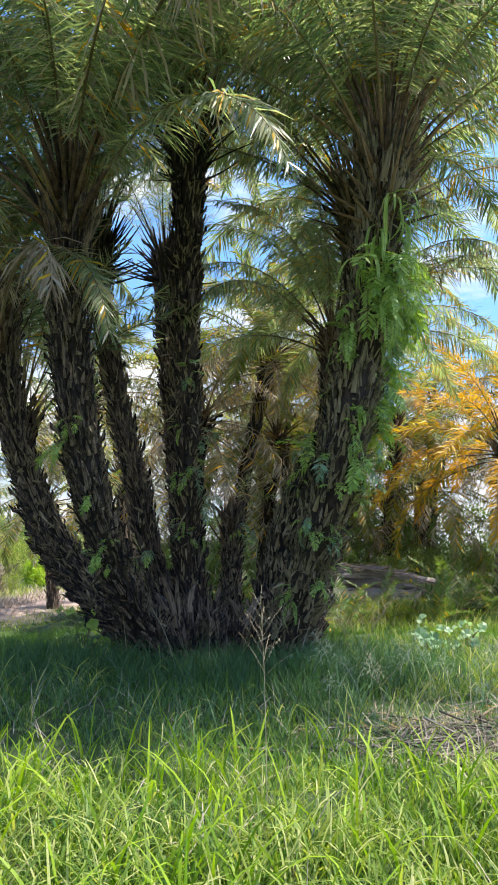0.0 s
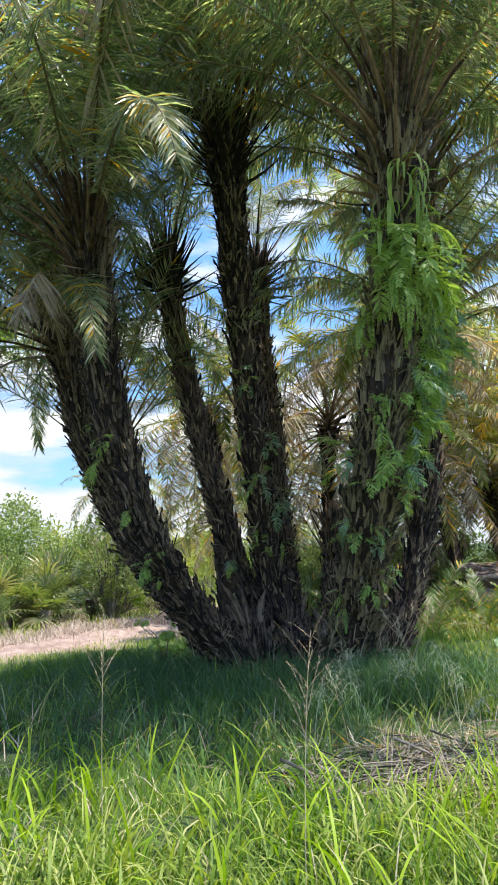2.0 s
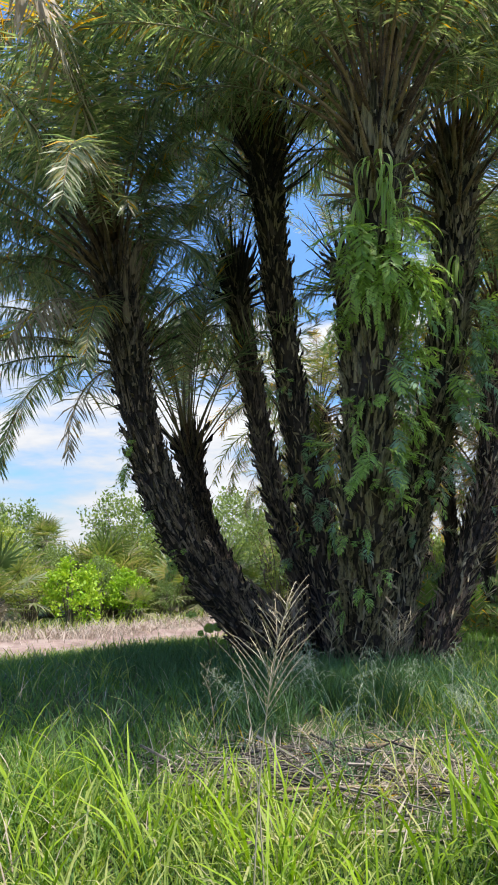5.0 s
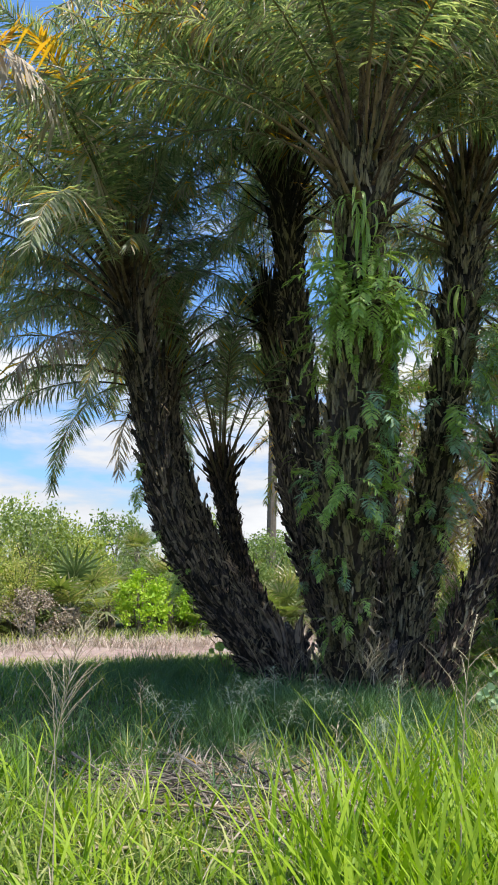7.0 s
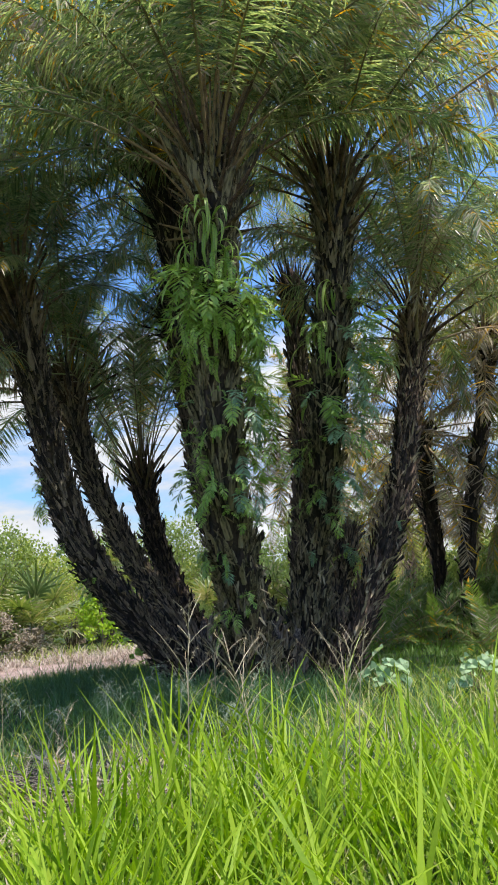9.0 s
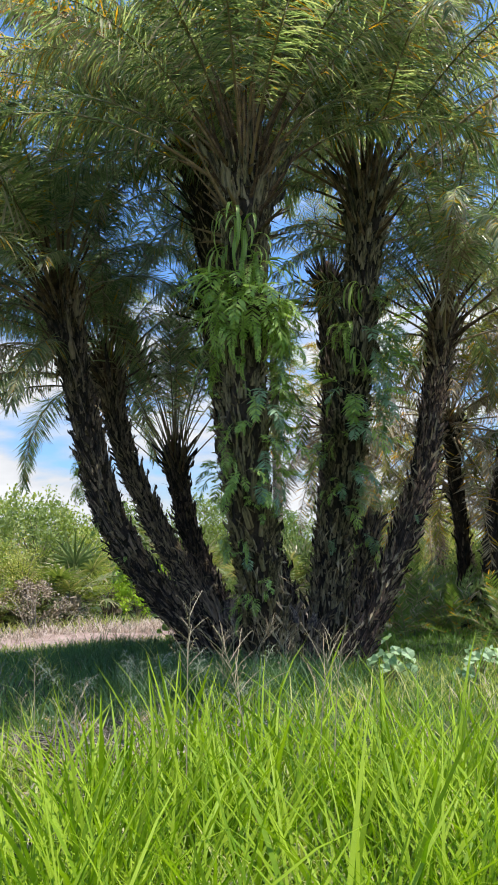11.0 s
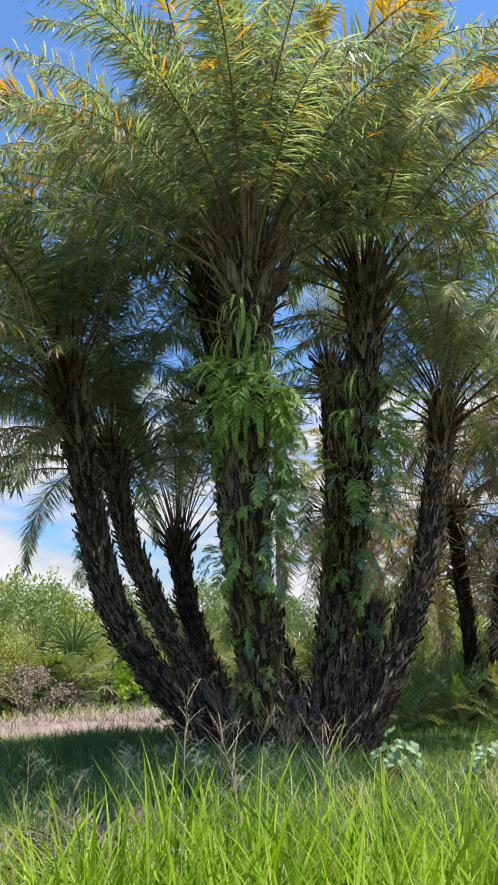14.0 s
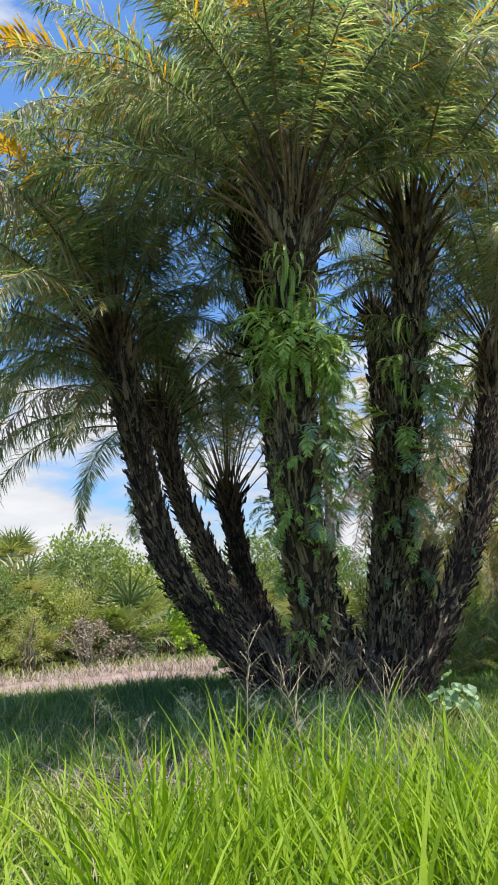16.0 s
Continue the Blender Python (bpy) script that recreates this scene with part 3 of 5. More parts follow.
    for az, el, size, kind in tips:
        outw = e1 * math.cos(radians(az)) + e2 * math.sin(radians(az))
        way = outw * math.cos(radians(el)) + axis * math.sin(radians(el))
        ob = child("frond", TIPPED[kind][0], root, basis(way, axis + outw * 0.001, top + outw * 0.12 + axis * 0.15, size / 2.6))
        child("blade", TIPPED[kind][1], ob)
    for i in range(fronds):
        k = (i + 0.5) / fronds
        az = i * 2.39996 + 0.5 * (r.random() - 0.5)
        el = radians(spread[0] + (spread[1] - spread[0]) * k ** 0.85 + 12 * (r.random() - 0.5) - (droopy if k > 0.75 and math.cos(az) < -0.25 else 0))
        # towards the middle of the clump the lower fronds have died off
        if inner and math.cos(az - radians(inner[0])) > math.cos(radians(inner[1])) and el < radians(inner[2]):
            continue
        outw = e1 * math.cos(az) + e2 * math.sin(az)
        way = outw * math.cos(el) + axis * math.sin(el)
        at = top + outw * radius * (0.35 + 0.5 * k) + axis * (0.30 - 0.55 * k)
        roll = r.random()
        if k > 1 - dry:
            rm, lm = DRY[int(r.integers(2))]
        elif 0.04 < k < old and roll < yellow:
            rm, lm = YELLOW[int(r.integers(3))] if yellow < 0.9 else GOLD[int(r.integers(2))]
        elif i < young:
            rm, lm = YOUNG[int(r.integers(3))]
        else:
            rm, lm = (leaves or GREEN)[min(arch, int(k * 4.6 + 1.6 * r.random()))]
        s = length * (0.90 + 0.17 * min(1, k * 2.2)) * (0.9 + 0.2 * r.random())
        ob = child("frond", rm, root, basis(way, axis + outw * 0.001, at, s))
        child("blade", lm, ob)
    return root


# ---- ground ----
def grid_steps(lo, hi, fine, far):
    mid = np.arange(lo, hi + 1e-6, fine)
    tail = fine * np.cumsum(1.22 ** np.arange(1, 60))
    tail = tail[tail < far]
    return np.r_[lo - tail[::-1], mid, hi + tail]


gx, gy = grid_steps(-14, 9, 0.3, 2500), grid_steps(-2, 22, 0.3, 2500)
GX, GY = np.meshgrid(gx, gy)
GZ = ground_z(GX, GY) + np.where((abs(GX) < 15) & (GY < 23), 0.03 * rng.standard_normal(GX.shape), 0)
nx = len(gx)
faces = [(j * nx + i, j * nx + i + 1, (j + 1) * nx + i + 1, (j + 1) * nx + i) for j in range(len(gy) - 1) for i in range(nx - 1)]
ground = new("ground", mesh_of("ground", np.stack([GX, GY, GZ], -1).reshape(-1, 3), faces, [ground_material()], smooth=True))
tagged(ground, "grassy earth with a bare sandy track", "ground", kind="structure")

# ---- the clump of palms ----
CL = "palms of the clump"
palm([(-0.85, 8.35, -0.05), (-1.1, 8.1, 0.35), (-1.3, 7.65, 0.9), (-1.45, 7.25, 1.5), (-1.60, 7.0, 2.3), (-1.68, 6.88, 3.1), (-1.66, 6.68, 3.8), (-1.64, 6.56, 4.3)], 0.21, 54, "leaning date palm with a shaggy dark brown trunk in long grass", group=CL, seed=1, length=1.22, spread=(88, 32), yellow=0.04, dry=0, tips=((310, 40, 3.8, 2), (180, 80, 3.8, 2), (300, 60, 2.6, 1)), inner=(20, 65, 68))
palm([(-1.0, 8.75, -0.05), (-1.6, 8.75, 0.55), (-2.2, 8.6, 1.3), (-2.5, 8.38, 2.05), (-2.64, 8.13, 2.75), (-2.68, 7.95, 3.5), (-2.68, 7.9, 3.8)], 0.18, 58, "date palm with a slim shaggy trunk bending outward", group=CL, seed=2, length=1.18, spread=(88, 22), yellow=0.0, droopy=15, inner=(15, 45, 66))
palm([(-1.1, 9.0, -0.05), (-1.75, 9.2, 0.45), (-2.3, 9.35, 0.95), (-2.6, 9.3, 1.5), (-2.75, 9.25, 2.1), (-2.85, 9.2, 2.75)], 0.165, 36, "short young date palm with upright green fronds", group=CL, seed=3, length=1.5, young=36, yellow=0, dry=0, spread=(89, 46), burst=(20, 0.4, 80, 55, 0.4), clad=BLACK_STUBS)
palm([(0.3, 8.0, -0.05), (0.48, 7.72, 0.6), (0.62, 7.5, 1.1), (0.8, 7.2, 1.75), (0.98, 7.0, 2.5), (1.1, 6.93, 3.2), (1.2, 6.85, 3.9), (1.27, 6.8, 4.5), (1.3, 6.78, 4.95)], 0.255, 42, "stout date palm with ferns growing on its trunk", group=CL, seed=4, length=1.15, yellow=0.12, spread=(88, 42), dry=0, burst=(52, 0.46, 78, 15, 0.8), tips=((300, 72, 2.2, 0), (350, 78, 2.2, 0)), inner=(130, 50, 60), clad=OLIVE_STUBS)
palm([(-0.6, 9.3, -0.05), (-0.72, 9.1, 1.0), (-0.7, 8.75, 1.93), (-0.71, 8.55, 2.7), (-0.73, 8.38, 3.8), (-0.69, 8.12, 4.9), (-0.68, 8.04, 5.7), (-0.68, 8.02, 6.0)], 0.2, 50, "tall straight date palm with a blackish trunk", group=CL, seed=5, yellow=0.15, length=1.35, spread=(89, 42), old=0.85, stubs=48, dry=0, burst=(96, 0.50, 80, 24, 0.8), black=True, smooth=(0.22, 0.66), tips=((270, 50, 3.8, 2), (290, 35, 3.4, 2), (260, 60, 3.6, 2), (290, 40, 3.0, 2)), arch=2, clad=BLACK_STUBS)
palm([(0.2, 8.95, -0.05), (0.3, 8.95, 0.84), (0.55, 8.88, 1.67), (0.95, 8.62, 2.53), (1.15, 8.52, 3.24), (1.3, 8.5, 4.0), (1.3, 8.65, 4.95), (1.28, 8.72, 5.35)], 0.228, 44, "tall date palm with a fern-hung grey-brown trunk", group=CL, seed=6, yellow=0.12, length=1.28, spread=(89, 36), old=0.8, stubs=48, burst=(40, 0.42, 76, 20, 0.8), tips=((50, 85, 3.7, 1), (320, 66, 3.0, 0), (350, 60, 2.6, 2), (330, 70, 2.6, 1)), inner=(170, 26, 45), clad=OLIVE_STUBS)
palm([(-0.7, 9.95, -0.1), (-0.92, 10.38, 1.5), (-1.1, 10.85, 3.1), (-1.25, 11.05, 4.4), (-1.28, 11.1, 5.6)], 0.165, 20, "slender date palm with a black spiky trunk", group=CL, seed=7, spread=(89, 60), length=0.85, dry=0, stubs=34, burst=(64, 0.62, 75, -12, 0.6), black=True, arch=0, young=20, clad=BLACK_STUBS)
palm([(0.60, 8.87, -0.05), (0.82, 9.17, 0.7), (1.03, 9.45, 1.41), (1.15, 9.75, 2.15), (1.12, 10.1, 3.05), (1.16, 10.3, 3.7), (1.2, 10.35, 4.1)], 0.165, 46, "date palm with a reddish-brown trunk leaning away from the clump", group=CL, seed=8, length=1.08, stubs=52, inner=(185, 24, 50), clad=RUSTY_STUBS)
palm([(-0.85, 9.45, -0.05), (-1.12, 9.3, 0.8), (-1.32, 9.08, 1.8), (-1.55, 9.1, 2.7), (-1.83, 9.2, 4.0), (-1.92, 9.1, 5.05)], 0.145, 24, "slim date palm with a black spiky trunk", group=CL, seed=9, length=0.9, spread=(89, 62), dry=0, stubs=40, burst=(64, 0.60, 80, 10, 0.6), black=True, arch=0, young=24, clad=BLACK_STUBS)
palm([(-0.2, 9.85, -0.1), (-0.23, 10.1, 0.6), (-0.23, 10.4, 1.3), (-0.23, 10.5, 1.6)], 0.14, 9, "stunted date palm stem with a few short fronds", group=CL, seed=10, length=0.5, young=9, yellow=0, dry=0, spread=(80, 20))

for i, (x, y, h, lx, ly, rad) in enumerate(((-0.68, 8.35, 0.50, -0.12, 0.0, 0.2), (0.42, 8.3, 0.45, 0.05, 0.0, 0.2), (-0.2, 8.55, 0.30, 0.0, 0.0, 0.22), (0.1, 8.9, 0.40, -0.05, 0.05, 0.2), (-0.45, 8.9, 0.45, 0.05, 0.05, 0.18))):
    palm([(x, y, -0.05), (x + 0.4 * lx, y + 0.4 * ly, 0.4 * h), (x + lx, y + ly, h)], rad, 0, "dark shaggy stump of a dead palm stem", "palm_stump", "stump", group="stumps in the clump", seed=40 + i, stubs=90)

# ---- the palms behind ----
BK = "palms behind the clump"
palm([(-0.44, 14.1, -0.25), (-0.25, 13.8, 1.2), (-0.06, 14.05, 2.64), (0.15, 14.2, 3.6), (0.38, 14.1, 4.7)], 0.17, 58, "date palm with a dark trunk standing in shade behind the clump", group=BK, seed=20, single=False, yellow=0.10, dry=0.3, spread=(84, -5), leaves=BACK)
palm([(-1.3, 14.6, -0.3), (-1.05, 14.3, 1.3), (-0.95, 14.0, 2.7), (-0.85, 13.8, 3.4)], 0.15, 36, "date palm with brown hanging fronds behind the clump", group=BK, seed=21, single=False, yellow=0.05, dry=0.75, spread=(80, -50), leaves=BACK)
palm([(-2.5, 12.6, -0.25), (-2.62, 12.7, 1.3), (-2.7, 12.8, 2.6), (-2.75, 12.8, 3.6)], 0.16, 44, "sunlit date palm with yellowing fronds behind the clump", group=BK, seed=22, single=False, old=0.95, yellow=0.3, dry=0.28, spread=(84, -35), length=0.8, leaves=BACK)
palm([(-9.0, 21.5, -0.8), (-9.1, 21.6, 0.8), (-9.0, 21.6, 2.2), (-8.95, 21.5, 3.3)], 0.19, 40, "lone date palm with drooping olive fronds beyond the track", group=BK, seed=23, single=False, old=0.95, yellow=0.12, dry=0.3, spread=(84, -55), length=0.72, leaves=BACK)
for i, (x, y, h, lx, ly, dr, ye) in enumerate(((1.3, 15.4, 3.6, -0.7, 0.3, 0.3, 0.2), (2.9, 16.6, 4.0, 0.5, 0.6, 0.35, 0.2), (4.75, 14.2, 3.2, 0.05, -0.2, 0.1, 1.0), (-2.4, 17.0, 3.2, -0.6, 0.4, 0.3, 0.2), (6.2, 17.5, 4.6, 0.5, 0.2, 0.2, 0.3), (-5.2, 20.5, 2.9, -0.3, 0.0, 0.2, 0.2), (0.3, 18.8, 5.0, 0.2, 0.4, 0.2, 0.2), (2.2, 19.8, 5.2, -0.2, 0.1, 0.1, 0.2), (3.7, 17.6, 2.8, 0.4, 0.0, 0.4, 0.1), (2.1, 17.2, 2.6, -0.3, 0.3, 0.4, 0.1), (8.4, 17.2, 3.8, 0.4, -0.2, 0.2, 0.2), (0.2, 16.6, 3.0, 0.3, 0.3, 0.3, 0.1), (4.6, 19.4, 5.0, 0.2, 0.1, 0.1, 0.2))):
    z = float(ground_z(x, y)) - 0.05
    palm([(x, y, z), (x + 0.25 * lx, y + 0.25 * ly, z + 0.3 * h), (x + 0.7 * lx, y + 0.7 * ly, z + 0.7 * h), (x + lx, y + ly, z + h)], 0.18, 34, "date palm with dry hanging fronds beyond the clump" if ye < 1 else "date palm with bright yellow fronds beyond the clump", group=BK, seed=60 + i, single=False, old=0.9, yellow=max(ye, 0.16), dry=0.5 * dr, spread=(86, -20), leaves=BACK)

# ---- ferns on the trunks ----
def pick_first(q):
    return 0


SWORD = [frond_meshes("sword_fern_frond", 0.62, d, 24, 0.085, 0.018, [M_FERN], pick_first, M_RACHIS, sag=0.4, lift=0.05, bare=0.08, rad0=0.003, scat=0.25) for d in (70, 100, 130)]
SERPENT = [frond_meshes("serpent_fern_frond", 0.55, d, 13, 0.16, 0.024, [m], pick_first, M_RACHIS, sag=0.6, lift=0.05, bare=0.3, rad0=0.0035, scat=0.5) for d, m in ((50, M_FERN), (75, M_FERN_BLUE), (95, M_FERN_BLUE))]
SERPENT_GREEN = [frond_meshes("serpent_fern_frond", 0.55, d, 13, 0.16, 0.024, [M_FERN], pick_first, M_RACHIS, sag=0.6, lift=0.05, bare=0.3, rad0=0.0035, scat=0.5) for d in (50, 75, 95)]


def strap_meshes(L, w, droop):
    """A long undivided fern leaf along +x that hangs over, folded along its midrib and wavy at its edges."""
    n = 9
    th = -radians(droop) * np.linspace(0, 1, n) ** 0.8
    x, z = np.r_[0, np.cumsum(np.cos(th[:-1]))] * L / (n - 1), np.r_[0, np.cumsum(np.sin(th[:-1]))] * L / (n - 1)
    line = np.stack([x, 0.06 * L * np.sin(np.linspace(0, 4, n)) * (rng.random() - 0.5), z], 1)
    wid = w * np.interp(np.linspace(0, 1, n), [0, 0.15, 0.5, 0.85, 1], [0.15, 0.7, 1.0, 0.7, 0.05])
    v, f = [], []
    for i in range(n):
        wave = 0.3 * wid[i] * (rng.random() - 0.5)
        v += [tuple(line[i] + (0, -wid[i] / 2, 0.22 * wid[i] + wave)), tuple(line[i]), tuple(line[i] + (0, wid[i] / 2, 0.22 * wid[i] - wave))]
        if i:
            o = 3 * (i - 1)
            f += [(o, o + 1, o + 4, o + 3), (o + 1, o + 2, o + 5, o + 4)]
    rv, rf = tube(line, 0.0025 * np.linspace(1, 0.3, n), 4)
    return mesh_of("strap_fern_midrib", rv, rf, [M_RACHIS]), mesh_of("strap_fern_leaf", v, f, [M_FERN], smooth=True)


STRAP = [strap_meshes(l, w, d) for l, w, d in ((0.60, 0.042, 130), (0.75, 0.050, 115), (0.50, 0.036, 145))]


def fern(key, z, az, kind, n, size, label):
    """A fern rooted among the leaf stubs of a trunk, its fronds hanging outward."""
    if kind is SERPENT and "blue" not in label:
        kind = SERPENT_GREEN
    line, rad = TRUNKS[key]
    i = int(np.argmin(abs(line[:, 2] - z)))
    outw = Vector((math.cos(radians(az)), math.sin(radians(az)), 0))
    at = Vector(line[i]) + outw * float(rad[i]) * 0.95
    root = tagged(new("fern"), label, "fern", "ferns on the palms")
    root.location = at
    r = np.random.default_rng(int(1000 + key * 100 + z * 37 + az))
    for k in range(int(n * 1.5)):
        a = radians(az) + 1.9 * (r.random() - 0.5)
        el = radians(38 - 85 * r.random())
        way = Vector((math.cos(a) * math.cos(el), math.sin(a) * math.cos(el), math.sin(el)))
        rm, lm = kind[int(r.integers(len(kind)))]
        ob = child("frond", rm, root, basis(way, (0, 0, 1), (0, 0, 0.10 * (r.random() - 0.5)), size * (0.42 + 0.55 * r.random())))
        child("blade", lm, ob)


GREEN_FERN, BLUE_FERN = "bright green fern hanging from a palm trunk", "blue-green fern with broad fingers on a palm trunk"
r4 = np.random.default_rng(21)
for i in range(24):
    key, lo, hi = ((4, 0.7, 3.3), (4, 0.7, 3.3), (6, 0.9, 3.3), (5, 0.8, 2.6), (1, 0.8, 2.6))[i % 5]
    fern(key, lo + (hi - lo) * r4.random(), -150 + 170 * r4.random(), SERPENT if r4.random() < 0.7 else SWORD, 3, 0.4 + 0.25 * r4.random(), "small green fern among the leaf stubs of a palm trunk")
for key, z, az, kind, n, size, label in (
        (4, 4.3, -75, STRAP, 6, 1.1, GREEN_FERN), (4, 4.1, -40, STRAP, 6, 1.1, GREEN_FERN), (4, 3.75, -85, SERPENT, 6, 1.3, GREEN_FERN), (4, 3.6, -15, SERPENT, 6, 1.3, GREEN_FERN), (4, 3.5, -60, SWORD, 5, 1.1, GREEN_FERN),
        (4, 4.25, -50, STRAP, 6, 1.0, GREEN_FERN), (4, 4.15, -100, STRAP, 6, 1.0, GREEN_FERN), (4, 3.95, -20, SWORD, 6, 1.0, GREEN_FERN), (4, 3.85, -75, SWORD, 7, 1.0, GREEN_FERN),
        (4, 3.75, -130, STRAP, 5, 0.9, GREEN_FERN), (4, 3.6, -35, SERPENT, 5, 0.9, GREEN_FERN), (4, 3.55, 15, SWORD, 7, 1.0, GREEN_FERN), (4, 3.45, -110, SERPENT, 5, 0.9, GREEN_FERN),
        (4, 3.3, -60, SWORD, 5, 0.8, GREEN_FERN), (4, 3.1, 40, SWORD, 5, 0.9, GREEN_FERN), (4, 2.9, -120, SWORD, 4, 0.6, GREEN_FERN), (4, 2.7, -10, SERPENT, 4, 0.8, BLUE_FERN), (4, 2.6, 20, SERPENT, 4, 0.9, BLUE_FERN),
        (4, 2.1, -55, SERPENT, 5, 0.75, GREEN_FERN), (4, 2.05, -150, SERPENT, 5, 0.9, BLUE_FERN), (4, 1.9, 0, SERPENT, 4, 0.8, BLUE_FERN), (4, 1.8, -100, SERPENT, 3, 0.6, GREEN_FERN), (4, 1.5, -140, SERPENT, 4, 0.7, BLUE_FERN),
        (4, 1.2, -80, SERPENT, 3, 0.5, BLUE_FERN), (4, 0.85, -60, SERPENT, 3, 0.5, GREEN_FERN), (4, 2.3, -95, SERPENT, 4, 0.65, GREEN_FERN), (4, 1.35, -110, SERPENT, 3, 0.5, GREEN_FERN),
        (6, 3.65, 25, SERPENT, 6, 1.2, BLUE_FERN), (6, 3.35, 30, SERPENT, 6, 1.2, BLUE_FERN), (6, 3.0, 25, SERPENT, 6, 1.1, BLUE_FERN), (6, 3.45, -120, STRAP, 5, 0.8, GREEN_FERN), (6, 2.6, 20, SERPENT, 5, 1.0, BLUE_FERN), (4, 4.0, 30, STRAP, 6, 1.0, GREEN_FERN), (4, 3.7, -55, STRAP, 6, 0.9, GREEN_FERN), (4, 3.4, -20, SWORD, 6, 0.9, GREEN_FERN), (4, 3.2, -135, SWORD, 6, 0.9, GREEN_FERN), (4, 3.0, -45, SWORD, 4, 0.5, GREEN_FERN), (4, 2.4, 10, SERPENT, 4, 0.8, BLUE_FERN), (4, 2.5, -70, SWORD, 4, 0.45, GREEN_FERN),
        (6, 4.1, -60, STRAP, 5, 0.9, GREEN_FERN), (6, 3.9, -10, SERPENT, 5, 1.0, BLUE_FERN), (6, 3.7, -90, SWORD, 6, 0.8, GREEN_FERN), (6, 3.5, 0, SERPENT, 6, 1.1, BLUE_FERN), (6, 3.3, -50, STRAP, 4, 0.7, GREEN_FERN),
        (6, 3.15, 5, SERPENT, 6, 1.0, BLUE_FERN), (6, 2.9, -55, SERPENT, 4, 1.1, BLUE_FERN), (6, 2.7, -15, SERPENT, 6, 1.1, BLUE_FERN), (6, 2.5, -80, SERPENT, 3, 0.7, GREEN_FERN), (6, 2.2, -20, SERPENT, 5, 0.9, BLUE_FERN),
        (6, 2.0, -60, SERPENT, 3, 0.6, BLUE_FERN), (6, 1.75, -30, SERPENT, 4, 0.7, BLUE_FERN), (6, 2.4, -150, SERPENT, 5, 0.9, BLUE_FERN), (6, 1.4, -50, SERPENT, 3, 0.45, BLUE_FERN), (6, 1.9, 10, SERPENT, 4, 0.8, BLUE_FERN),
        (1, 2.25, -150, SERPENT, 5, 0.75, GREEN_FERN), (1, 2.3, -100, SERPENT, 4, 0.5, GREEN_FERN), (1, 1.7, -90, SERPENT, 3, 0.45, GREEN_FERN), (1, 1.3, -70, SERPENT, 3, 0.4, GREEN_FERN), (1, 1.0, -100, SERPENT, 3, 0.45, GREEN_FERN),
        (5, 3.1, -70, SERPENT, 4, 0.7, BLUE_FERN), (5, 2.0, -80, SERPENT, 4, 0.8, BLUE_FERN), (5, 1.7, -40, SERPENT, 4, 0.8, BLUE_FERN), (5, 1.3, -90, SERPENT, 4, 0.6, BLUE_FERN), (5, 2.4, -30, SERPENT, 4, 0.8, BLUE_FERN),
        (4, 3.7, 55, SERPENT, 7, 1.1, GREEN_FERN), (4, 3.3, 50, SERPENT, 7, 1.1, BLUE_FERN), (4, 2.95, 45, SERPENT, 7, 1.0, GREEN_FERN), (4, 2.6, 55, SERPENT, 7, 1.0, BLUE_FERN), (4, 2.3, 45, SERPENT, 6, 1.0, GREEN_FERN), (4, 2.0, 55, SERPENT, 6, 0.9, BLUE_FERN), (4, 1.6, 45, SERPENT, 4, 0.7, GREEN_FERN), (4, 3.55, 70, SWORD, 7, 1.1, GREEN_FERN),
        (9, 1.2, -90, SERPENT, 3, 0.5, BLUE_FERN), (8, 1.7, -40, SERPENT, 3, 0.35, BLUE_FERN), (10, 1.5, -60, SERPENT, 4, 0.7, BLUE_FERN), (10, 1.35, 0, SERPENT, 4, 0.6, BLUE_FERN)):
    fern(key, z, az, kind, n, size, label)


